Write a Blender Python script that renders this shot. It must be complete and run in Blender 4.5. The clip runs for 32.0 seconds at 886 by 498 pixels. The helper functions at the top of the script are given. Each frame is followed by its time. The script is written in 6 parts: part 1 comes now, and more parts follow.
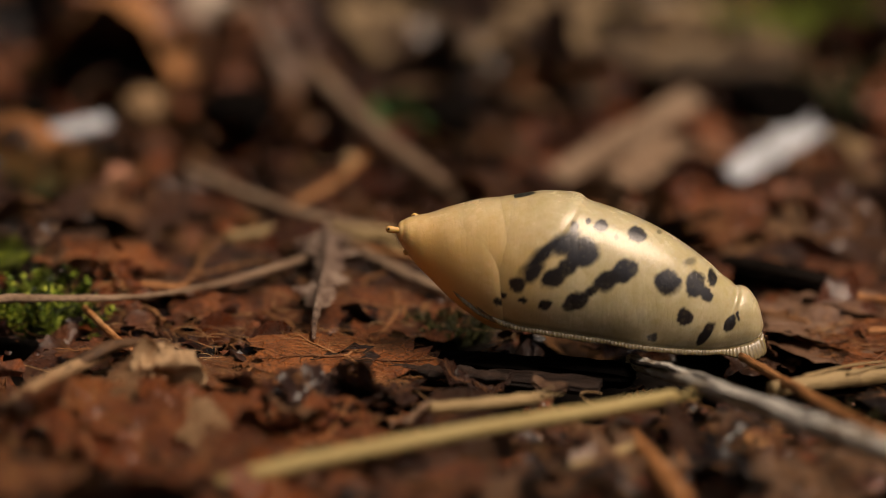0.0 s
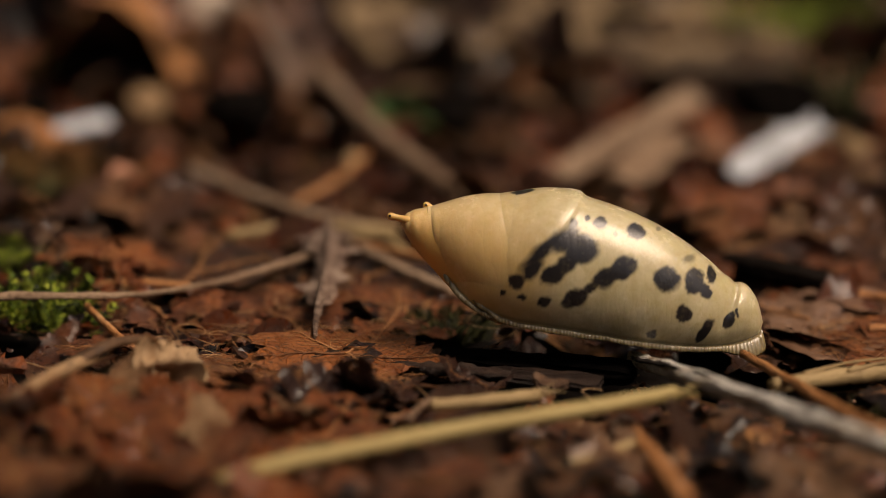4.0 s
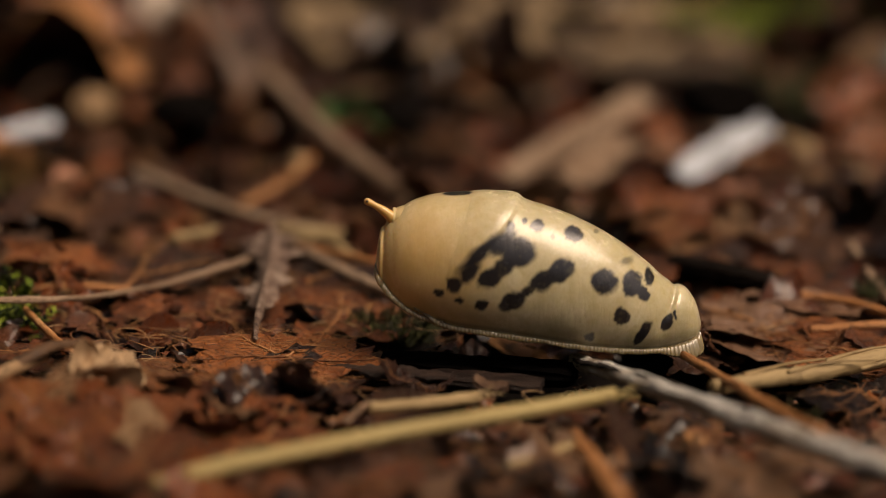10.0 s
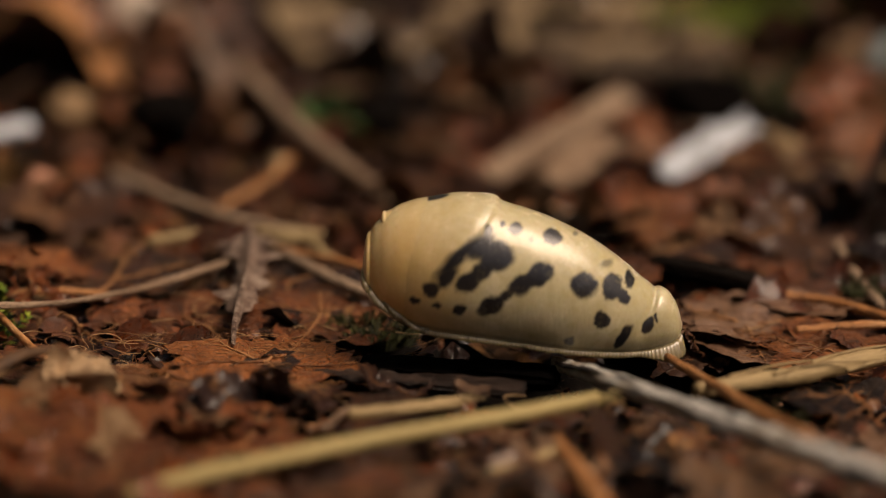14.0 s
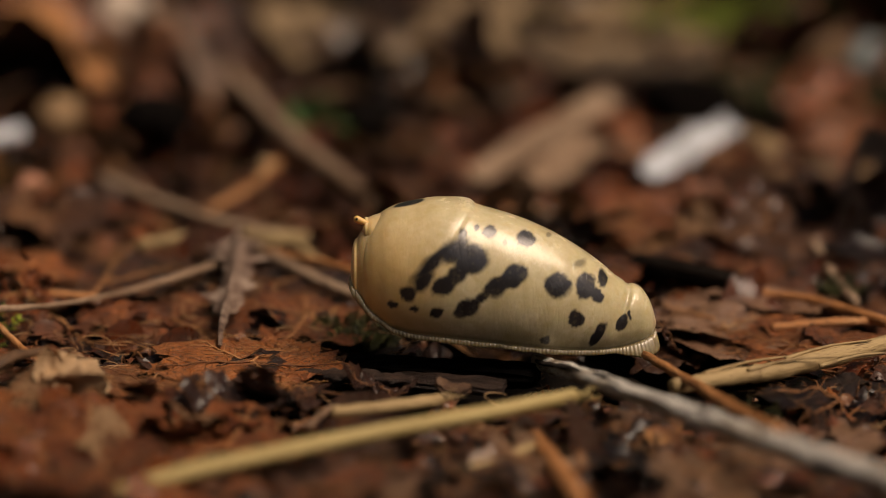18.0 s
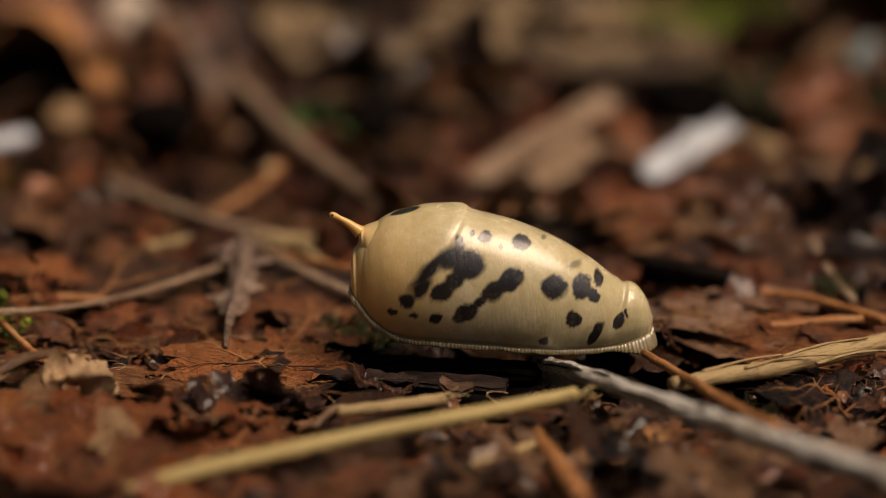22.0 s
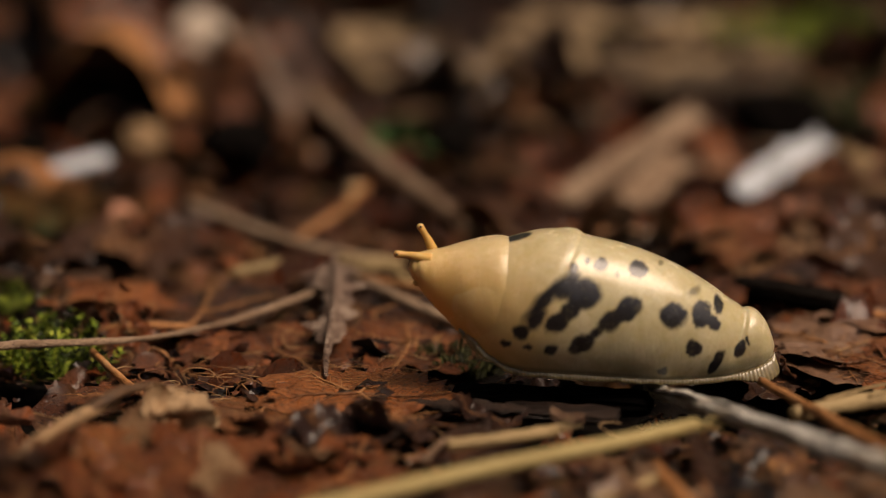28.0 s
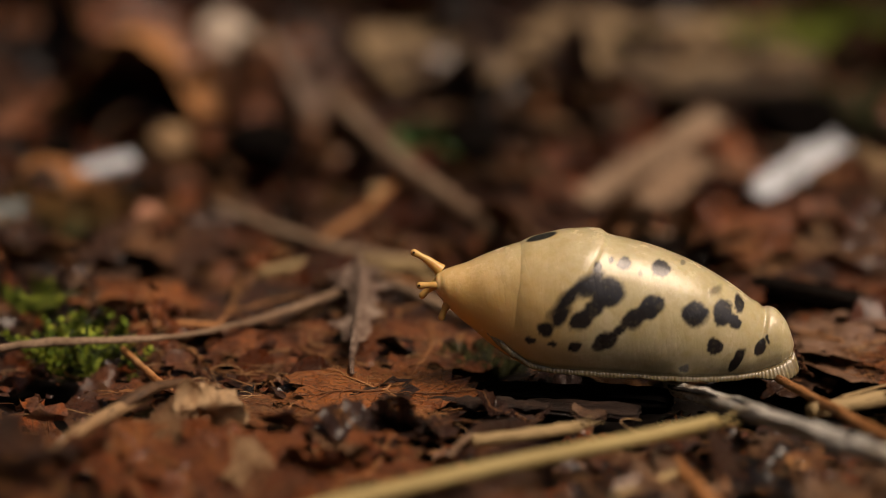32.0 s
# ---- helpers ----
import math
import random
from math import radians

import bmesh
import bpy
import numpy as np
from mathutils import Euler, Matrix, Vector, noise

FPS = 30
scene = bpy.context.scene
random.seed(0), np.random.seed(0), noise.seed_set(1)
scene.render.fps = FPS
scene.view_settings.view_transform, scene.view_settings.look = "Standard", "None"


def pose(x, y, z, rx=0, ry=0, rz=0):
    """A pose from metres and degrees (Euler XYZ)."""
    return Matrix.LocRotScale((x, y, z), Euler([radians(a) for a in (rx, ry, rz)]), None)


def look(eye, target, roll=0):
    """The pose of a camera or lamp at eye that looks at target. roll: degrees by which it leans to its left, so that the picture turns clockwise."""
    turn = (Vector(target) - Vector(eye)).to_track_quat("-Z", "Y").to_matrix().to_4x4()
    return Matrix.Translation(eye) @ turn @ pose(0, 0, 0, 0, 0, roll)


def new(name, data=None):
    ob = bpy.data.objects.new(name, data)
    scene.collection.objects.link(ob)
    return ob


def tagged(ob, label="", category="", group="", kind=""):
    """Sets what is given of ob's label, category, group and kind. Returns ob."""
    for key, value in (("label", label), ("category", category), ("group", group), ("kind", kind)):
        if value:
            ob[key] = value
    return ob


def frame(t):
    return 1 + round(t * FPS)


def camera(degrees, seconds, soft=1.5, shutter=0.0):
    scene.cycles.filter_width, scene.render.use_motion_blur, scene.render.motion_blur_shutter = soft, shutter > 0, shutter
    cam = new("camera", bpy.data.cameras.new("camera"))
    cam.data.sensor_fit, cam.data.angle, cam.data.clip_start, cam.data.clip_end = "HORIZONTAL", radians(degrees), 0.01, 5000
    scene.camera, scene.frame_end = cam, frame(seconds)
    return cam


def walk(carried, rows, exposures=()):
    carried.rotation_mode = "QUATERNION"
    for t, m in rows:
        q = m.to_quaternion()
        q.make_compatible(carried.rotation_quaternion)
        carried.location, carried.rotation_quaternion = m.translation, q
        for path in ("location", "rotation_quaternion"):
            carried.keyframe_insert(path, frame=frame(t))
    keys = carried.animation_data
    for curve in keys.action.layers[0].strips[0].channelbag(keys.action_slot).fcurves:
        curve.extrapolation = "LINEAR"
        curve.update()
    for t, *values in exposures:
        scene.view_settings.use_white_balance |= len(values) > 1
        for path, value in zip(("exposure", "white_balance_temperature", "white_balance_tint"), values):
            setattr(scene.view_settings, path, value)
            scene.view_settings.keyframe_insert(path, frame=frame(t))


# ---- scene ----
cam = camera(24.6, 32.0, soft=0.6)
cam.data.dof.use_dof = True
cam.data.dof.focus_distance = 0.480
cam.data.dof.aperture_fstop = 4.7
PATH = [
    (0, (0.01034, -0.46038, 0.13300), (0.00351, 0.02602, 0.01738), 1.156),
    (0.5, (0.01070, -0.46063, 0.13286), (0.00358, 0.02575, 0.01719), 1.115),
    (1, (0.01074, -0.46036, 0.13257), (0.00346, 0.02604, 0.01696), 1.150),
    (1.5, (0.01071, -0.46024, 0.13231), (0.00350, 0.02619, 0.01683), 1.191),
    (2, (0.01117, -0.46078, 0.13226), (0.00380, 0.02565, 0.01678), 1.179),
    (2.5, (0.01089, -0.46094, 0.13251), (0.00365, 0.02541, 0.01673), 1.191),
    (3, (0.01081, -0.46115, 0.13283), (0.00359, 0.02512, 0.01668), 1.142),
    (3.5, (0.01081, -0.46082, 0.13245), (0.00322, 0.02551, 0.01658), 1.116),
    (5.5, (0.01149, -0.46121, 0.13298), (0.00410, 0.02519, 0.01741), 1.030),
    (6, (0.01167, -0.46107, 0.13290), (0.00523, 0.02528, 0.01706), 1.079),
    (6.5, (0.01238, -0.46107, 0.13230), (0.00662, 0.02532, 0.01658), 1.106),
    (7, (0.01314, -0.46134, 0.13227), (0.00832, 0.02507, 0.01660), 1.141),
    (7.5, (0.01304, -0.46085, 0.13248), (0.00986, 0.02557, 0.01679), 1.134),
    (8, (0.01375, -0.46083, 0.13245), (0.01162, 0.02562, 0.01685), 1.159),
    (8.5, (0.01421, -0.46116, 0.13255), (0.01300, 0.02532, 0.01705), 1.168),
    (9, (0.01482, -0.46137, 0.13272), (0.01453, 0.02511, 0.01721), 1.158),
    (9.5, (0.01508, -0.46054, 0.13258), (0.01616, 0.02596, 0.01721), 1.188),
    (10, (0.01588, -0.45911, 0.13224), (0.01757, 0.02748, 0.01724), 1.153),
    (10.5, (0.01585, -0.45779, 0.13226), (0.01920, 0.02869, 0.01684), 1.166),
    (11, (0.01618, -0.45697, 0.13198), (0.01980, 0.02952, 0.01659), 1.178),
    (11.5, (0.01623, -0.45687, 0.13209), (0.01979, 0.02961, 0.01666), 1.155),
    (12, (0.01621, -0.45683, 0.13205), (0.01979, 0.02967, 0.01672), 1.156),
    (12.5, (0.01625, -0.45649, 0.13211), (0.02014, 0.03003, 0.01682), 1.120),
    (13, (0.01637, -0.45534, 0.13197), (0.02073, 0.03118, 0.01672), 1.071),
    (13.5, (0.01684, -0.45363, 0.13192), (0.02169, 0.03285, 0.01652), 0.944),
    (14, (0.01701, -0.45206, 0.13166), (0.02247, 0.03440, 0.01621), 0.881),
    (14.5, (0.01704, -0.45137, 0.13180), (0.02298, 0.03507, 0.01629), 0.829),
    (16.5, (0.01864, -0.45710, 0.13305), (0.02511, 0.02949, 0.01819), 0.667),
    (17, (0.01890, -0.45862, 0.13352), (0.02538, 0.02791, 0.01842), 0.599),
    (17.5, (0.01955, -0.46073, 0.13376), (0.02625, 0.02579, 0.01863), 0.555),
    (18, (0.01999, -0.46206, 0.13412), (0.02676, 0.02444, 0.01891), 0.512),
    (18.5, (0.01984, -0.46371, 0.13439), (0.02660, 0.02281, 0.01928), 0.496),
    (19, (0.02038, -0.46544, 0.13495), (0.02688, 0.02103, 0.01963), 0.429),
    (19.5, (0.02023, -0.46695, 0.13531), (0.02672, 0.01946, 0.01971), 0.390),
    (20, (0.02063, -0.46814, 0.13550), (0.02715, 0.01826, 0.01983), 0.347),
    (20.5, (0.02075, -0.46922, 0.13578), (0.02789, 0.01715, 0.02003), 0.295),
    (21, (0.02068, -0.47006, 0.13617), (0.02780, 0.01634, 0.02056), 0.221),
    (21.5, (0.02056, -0.47011, 0.13601), (0.02731, 0.01641, 0.02090), 0.230),
    (22, (0.02020, -0.46948, 0.13623), (0.02613, 0.01704, 0.02103), 0.168),
    (22.5, (0.01924, -0.46867, 0.13620), (0.02414, 0.01787, 0.02108), 0.136),
    (23, (0.01795, -0.46729, 0.13631), (0.02204, 0.01929, 0.02128), 0.143),
    (23.5, (0.01726, -0.46529, 0.13598), (0.01953, 0.02143, 0.02152), 0.119),
    (24, (0.01554, -0.46286, 0.13614), (0.01684, 0.02397, 0.02215), 0.044),
    (24.5, (0.01377, -0.46063, 0.13567), (0.01336, 0.02645, 0.02275), -0.098),
    (25, (0.01182, -0.45775, 0.13573), (0.00994, 0.02938, 0.02302), -0.257),
    (25.5, (0.01081, -0.45603, 0.13526), (0.00773, 0.03119, 0.02297), -0.388),
    (27.5, (0.00805, -0.45326, 0.13486), (0.00164, 0.03401, 0.02292), -0.619),
    (28, (0.00747, -0.45289, 0.13517), (0.00085, 0.03439, 0.02332), -0.652),
    (28.5, (0.00724, -0.45284, 0.13512), (0.00001, 0.03454, 0.02374), -0.655),
    (29, (0.00689, -0.45347, 0.13526), (-0.00059, 0.03390, 0.02388), -0.692),
    (29.5, (0.00636, -0.45386, 0.13525), (-0.00150, 0.03351, 0.02387), -0.699),
    (30, (0.00658, -0.45559, 0.13577), (-0.00243, 0.03178, 0.02445), -0.758),
    (30.5, (0.00619, -0.45690, 0.13605), (-0.00351, 0.03051, 0.02495), -0.743),
    (31, (0.00597, -0.45939, 0.13675), (-0.00428, 0.02797, 0.02551), -0.736),
    (31.5, (0.00595, -0.46074, 0.13689), (-0.00438, 0.02659, 0.02553), -0.752),
    (32, (0.00601, -0.46250, 0.13697), (-0.00486, 0.02481, 0.02560), -0.702),
]

walk(cam, [(t, look(eye, target, roll)) for t, eye, target, roll in PATH], exposures=[(0.0, 0.57, 7450, 17), (32.0, 0.57, 7450, 17)])

# ---- light: an overcast sky above an added dark ring ----
world = bpy.data.worlds.new("overcast_sky")
scene.world = world
world.use_nodes = True
wn = world.node_tree
sky = wn.nodes.new("ShaderNodeTexSky")
sky.sky_type = "NISHITA"
sky.sun_disc = False
sky.sun_elevation = radians(57)
sky.sun_rotation = radians(117)
sky.dust_density = 4.0
wn.links.new(sky.outputs[0], wn.nodes["Background"].inputs[0])
wn.nodes["Background"].inputs[1].default_value = 0.032
sun_data = bpy.data.lights.new("soft_sun", "SUN")
sun_data.energy = 2.4
sun_data.angle = radians(36)
sun_data.color = (1.0, 0.86, 0.715)
sun = new("soft_sun", sun_data)
sun.matrix_world = look((0.52, -0.27, 1.0), (0, 0, 0))

SLUG_HOME = (0.04692, 0.00600, -0.00372)
KX, KZ = 0.0001345, 0.0001393
rnd = random.Random(7)


# ---- materials ----
def material(name):
    m = bpy.data.materials.new(name)
    m.use_nodes = True
    nt = m.node_tree
    return m, nt, nt.nodes["Principled BSDF"]


def add(nt, kind, **values):
    n = nt.nodes.new(kind)
    for key, v in values.items():
        n.inputs[key.replace("_", " ")].default_value = v
    return n


def ramp(nt, stops, source):
    r = nt.nodes.new("ShaderNodeValToRGB")
    e = r.color_ramp.elements
    while len(e) < len(stops):
        e.new(0.5)
    for el, (p, c) in zip(e, stops):
        el.position, el.color = p, (*c, 1)
    nt.links.new(source, r.inputs[0])
    return r.outputs[0]


def mix(nt, a, b, factor, mode="MIX"):
    n = nt.nodes.new("ShaderNodeMix")
    n.data_type, n.blend_type = "RGBA", mode
    for sock, v in ((n.inputs[6], a), (n.inputs[7], b), (n.inputs[0], factor)):
        if isinstance(v, (int, float)):
            sock.default_value = v
        elif isinstance(v, tuple):
            sock.default_value = (*v, 1)
        else:
            nt.links.new(v, sock)
    return n.outputs[2]


def litter(name, stops, rough=(0.35, 0.7), scale=160.0, island=False, bump=0.5, fleck=(0.010, 0.005, 0.003), stretch=(1, 1, 1), net=0.0, gloss=0.4, vary=0.8, fleck_at=(0.32, 0.46), wet=0.0, dull=None):
    """Decayed plant matter: a hue of its own for each piece, mottled at two scales, damp."""
    m, nt, b = material(name)
    tc = nt.nodes.new("ShaderNodeTexCoord")
    mp = nt.nodes.new("ShaderNodeMapping")
    mp.inputs["Scale"].default_value = stretch
    nt.links.new(tc.outputs["Object"], mp.inputs[0])
    if island:
        r = nt.nodes.new("ShaderNodeNewGeometry").outputs["Random Per Island"]
    else:
        r = nt.nodes.new("ShaderNodeObjectInfo").outputs["Random"]
    coarse = add(nt, "ShaderNodeTexNoise", Scale=scale, Detail=6.0, Roughness=0.65)
    fine = add(nt, "ShaderNodeTexNoise", Scale=scale * 7, Detail=4.0, Roughness=0.7)
    nt.links.new(mp.outputs[0], coarse.inputs["Vector"])
    nt.links.new(mp.outputs[0], fine.inputs["Vector"])
    sh = nt.nodes.new("ShaderNodeMath")
    sh.operation = "MULTIPLY_ADD"
    nt.links.new(coarse.outputs[0], sh.inputs[0])
    sh.inputs[1].default_value = 0.9
    off = nt.nodes.new("ShaderNodeMath")
    off.operation = "MULTIPLY_ADD"
    nt.links.new(r, off.inputs[0])
    off.inputs[1].default_value, off.inputs[2].default_value = vary, -0.5 * vary
    nt.links.new(off.outputs[0], sh.inputs[2])
    col = ramp(nt, stops, sh.outputs[0])
    if dull:
        other = nt.nodes.new("ShaderNodeMath")
        other.operation = "MULTIPLY"
        nt.links.new(r, other.inputs[0])
        other.inputs[1].default_value = 9.7
        fr = nt.nodes.new("ShaderNodeMath")
        fr.operation = "FRACT"
        nt.links.new(other.outputs[0], fr.inputs[0])
        share = ramp(nt, [(0.35, (0, 0, 0)), (0.9, (0.5,) * 3)], fr.outputs[0])
        col = mix(nt, col, mix(nt, dull, (0.4, 0.36, 0.34), coarse.outputs[0], "MULTIPLY"), share)
    dark = ramp(nt, [(fleck_at[0], (1, 1, 1)), (fleck_at[1], (0, 0, 0))], fine.outputs[0])
    col = mix(nt, col, fleck, dark)
    b.inputs["Specular IOR Level"].default_value = gloss
    b.inputs["Coat Weight"].default_value = wet
    b.inputs["Coat Roughness"].default_value = 0.17
    cell = None
    if net:
        cell = add(nt, "ShaderNodeTexVoronoi", Scale=net)
        cell.feature = "DISTANCE_TO_EDGE"
        warp = mix(nt, mp.outputs[0], coarse.outputs["Color"], 0.06)
        nt.links.new(warp, cell.inputs["Vector"])
        line = ramp(nt, [(0.0, (0.55,) * 3), (0.07, (0.0,) * 3)], cell.outputs["Distance"])
        pale = mix(nt, col, (1.9, 1.8, 1.6), 1.0, "MULTIPLY")
        col = mix(nt, col, pale, line)
    nt.links.new(col, b.inputs["Base Color"])
    rr = ramp(nt, [(0.3, (rough[0],) * 3), (0.7, (rough[1],) * 3)], coarse.outputs[0])
    nt.links.new(rr, b.inputs["Roughness"])
    bp = nt.nodes.new("ShaderNodeBump")
    bp.inputs["Strength"].default_value, bp.inputs["Distance"].default_value = bump, 0.0018
    ad = nt.nodes.new("ShaderNodeMath")
    nt.links.new(coarse.outputs[0], ad.inputs[0])
    nt.links.new(fine.outputs[0], ad.inputs[1])
    if cell:
        rise = nt.nodes.new("ShaderNodeMath")
        rise.operation = "MULTIPLY_ADD"
        nt.links.new(line, rise.inputs[0])
        rise.inputs[1].default_value = 0.9
        nt.links.new(ad.outputs[0], rise.inputs[2])
        ad = rise
    nt.links.new(ad.outputs[0], bp.inputs["Height"])
    nt.links.new(bp.outputs[0], b.inputs["Normal"])
    return m


RUST = [(0.05, (0.006, 0.002, 0.001)), (0.28, (0.040, 0.011, 0.004)), (0.45, (0.215, 0.048, 0.010)), (0.58, (0.38, 0.100, 0.020)), (0.72, (0.11, 0.033, 0.012)), (0.95, (0.52, 0.26, 0.09))]
GREYED = (0.30, 0.14, 0.085)
M_LEAF = litter("wet_rust_leaf", RUST, (0.25, 0.55), 5.0, net=13.0, bump=0.9, wet=0.25, dull=(0.34, 0.135, 0.06))
M_LEAF_TAN = litter("tan_leaf", [(0.2, (0.16, 0.075, 0.035)), (0.6, (0.33, 0.19, 0.095)), (0.9, (0.45, 0.29, 0.16))], (0.4, 0.7), 5.0, net=12.0, bump=0.8)
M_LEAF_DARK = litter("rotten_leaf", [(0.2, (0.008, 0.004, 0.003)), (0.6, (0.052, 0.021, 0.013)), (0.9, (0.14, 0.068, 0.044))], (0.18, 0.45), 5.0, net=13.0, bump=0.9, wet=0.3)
M_PALE_LEAF = litter("cream_leaf", [(0.2, (0.45, 0.3, 0.17)), (0.6, (0.72, 0.56, 0.37)), (0.9, (0.82, 0.68, 0.48))], (0.4, 0.7), 5.0, net=10.0)
M_VEIN = litter("leaf_vein", [(0.2, (0.17, 0.065, 0.025)), (0.8, (0.46, 0.22, 0.085))], (0.3, 0.6), 14.0)
M_CRUMB = litter("leaf_crumbs", RUST, (0.2, 0.6), 220, island=True, bump=0.8, wet=0.25, dull=GREYED)
M_FAR = litter("far_leaf", [(0.08, (0.008, 0.003, 0.002)), (0.28, (0.055, 0.016, 0.006)), (0.45, (0.22, 0.055, 0.014)), (0.6, (0.36, 0.125, 0.035)), (0.72, (0.14, 0.055, 0.024)), (0.95, (0.52, 0.34, 0.17))], (0.25, 0.6), 110, island=True, bump=0.8, wet=0.35, dull=GREYED)
M_CURL = litter("leaf_scrap", [(0.10, (0.005, 0.002, 0.001)), (0.35, (0.030, 0.010, 0.005)), (0.55, (0.095, 0.030, 0.011)), (0.75, (0.21, 0.085, 0.030)), (0.95, (0.46, 0.29, 0.15))], (0.2, 0.5), 260, island=True, bump=0.7, wet=0.4)
M_ROOT = litter("rootlets", [(0.2, (0.12, 0.04, 0.015)), (0.5, (0.32, 0.15, 0.055)), (0.9, (0.62, 0.42, 0.22))], (0.4, 0.7), 300, island=True)
M_LITTER = litter("leaf_bed", [(0.1, (0.003, 0.001, 0.001)), (0.32, (0.026, 0.007, 0.003)), (0.5, (0.15, 0.036, 0.009)), (0.7, (0.06, 0.019, 0.008)), (0.95, (0.44, 0.22, 0.08))], (0.15, 0.48), 150, island=True, net=420.0, bump=0.9, wet=0.4, dull=(0.2, 0.09, 0.05))
M_SOIL = litter("dark_humus", [(0.2, (0.002, 0.0015, 0.001)), (0.6, (0.005, 0.003, 0.002)), (0.9, (0.014, 0.008, 0.005))], (0.6, 0.9), 90, bump=1.0, gloss=0.15)
M_STRAW = litter("yellow_straw", [(0.2, (0.2, 0.13, 0.045)), (0.45, (0.36, 0.275, 0.105)), (0.7, (0.52, 0.42, 0.19))], (0.4, 0.65), 220, bump=0.35, fleck=(0.28, 0.19, 0.07), stretch=(0.08, 1, 1), vary=0.15)
M_STRAW_DULL = litter("dull_straw", [(0.2, (0.24, 0.16, 0.07)), (0.6, (0.4, 0.29, 0.14)), (0.9, (0.5, 0.38, 0.2))], (0.45, 0.7), 220, bump=0.4, fleck=(0.12, 0.075, 0.035), stretch=(0.1, 1, 1), vary=0.15)
M_GREY = litter("weathered_stick", [(0.28, (0.05, 0.034, 0.022)), (0.34, (0.30, 0.22, 0.14)), (0.39, (0.66, 0.57, 0.44)), (0.46, (0.90, 0.87, 0.79))], (0.4, 0.7), 420, bump=1.0, fleck=(0.10, 0.065, 0.04), stretch=(0.13, 1, 1), vary=0.05, fleck_at=(0.36, 0.46))
M_TWIG = litter("brown_twig", [(0.2, (0.035, 0.016, 0.009)), (0.45, (0.12, 0.062, 0.033)), (0.6, (0.22, 0.135, 0.08)), (0.85, (0.42, 0.29, 0.19))], (0.4, 0.65), 300, bump=0.7, stretch=(0.3, 1, 1))
M_ORANGE = litter("orange_twig", [(0.2, (0.2, 0.07, 0.02)), (0.5, (0.46, 0.20, 0.07)), (0.75, (0.62, 0.36, 0.17))], (0.35, 0.6), 300, bump=0.5, stretch=(0.25, 1, 1), vary=0.15)
# Wet black wood, kept near-black so it also serves as shade in gaps.
M_BLACKWOOD_SHADE = litter("black_wet_wood_and_shade", [(0.2, (0.003, 0.0025, 0.0025)), (0.7, (0.010, 0.008, 0.007)), (0.95, (0.022, 0.017, 0.014))], (0.6, 0.9), 200, bump=1.0, gloss=0.03)
M_BLACKBARK = litter("dark_bark", [(0.2, (0.012, 0.008, 0.006)), (0.5, (0.05, 0.032, 0.022)), (0.9, (0.16, 0.11, 0.075))], (0.5, 0.8), 400, bump=0.9, stretch=(0.3, 1, 1))
M_DARKWOOD = litter("rotten_dark_wood", [(0.25, (0.006, 0.004, 0.003)), (0.5, (0.035, 0.018, 0.012)), (0.7, (0.10, 0.055, 0.034))], (0.35, 0.7), 330, bump=1.0, stretch=(0.3, 1, 1), vary=0.1)
M_WHITE = litter("pale_bark_chip", [(0.3, (0.26, 0.28, 0.30)), (0.45, (0.52, 0.57, 0.63)), (0.7, (0.68, 0.74, 0.81))], (0.4, 0.7), 120, fleck=(0.3, 0.3, 0.3), vary=0.15)
M_STONE = litter("pale_pebble", [(0.2, (0.5, 0.42, 0.34)), (0.7, (0.68, 0.6, 0.5))], (0.5, 0.8), 90, fleck=(0.4, 0.32, 0.25))
M_TANBALL = litter("tan_gall", [(0.2, (0.32, 0.2, 0.1)), (0.7, (0.55, 0.38, 0.2))], (0.4, 0.7), 150)
M_PINK = litter("pink_bark", [(0.2, (0.4, 0.17, 0.1)), (0.7, (0.58, 0.3, 0.2))], (0.45, 0.7), 150)
M_BARK = litter("tan_bark", [(0.2, (0.10, 0.05, 0.022)), (0.6, (0.22, 0.125, 0.06)), (0.9, (0.36, 0.23, 0.12))], (0.5, 0.8), 100, stretch=(0.25, 1, 1))
M_BARKDULL = litter("dull_brown_bark", [(0.2, (0.07, 0.038, 0.022)), (0.45, (0.19, 0.122, 0.075)), (0.7, (0.36, 0.26, 0.175))], (0.5, 0.8), 100, stretch=(0.25, 1, 1), vary=0.2)
M_LEAF_BROWN = litter("dark_brown_leaf", [(0.1, (0.010, 0.004, 0.003)), (0.4, (0.060, 0.025, 0.013)), (0.6, (0.125, 0.060, 0.032)), (0.9, (0.26, 0.155, 0.09))], (0.2, 0.5), 5.0, net=13.0, bump=0.9, wet=0.3)
M_WET = litter("smooth_wet_leaf", [(0.10, (0.010, 0.004, 0.002)), (0.28, (0.060, 0.018, 0.006)), (0.46, (0.19, 0.055, 0.015)), (0.62, (0.33, 0.110, 0.028)), (0.76, (0.13, 0.048, 0.018)), (0.95, (0.48, 0.24, 0.085))], (0.28, 0.6), 3.2, net=8.0, bump=0.8, wet=0.25, fleck=(0.014, 0.006, 0.003), fleck_at=(0.32, 0.50), vary=0.6)
M_WET_GREY = litter("smooth_grey_brown_leaf", [(0.1, (0.045, 0.021, 0.012)), (0.4, (0.125, 0.065, 0.038)), (0.6, (0.19, 0.11, 0.07)), (0.9, (0.30, 0.20, 0.135))], (0.2, 0.45), 3.0, net=7.0, bump=0.4, wet=0.5, fleck=(0.04, 0.018, 0.01), fleck_at=(0.24, 0.38), vary=0.4)
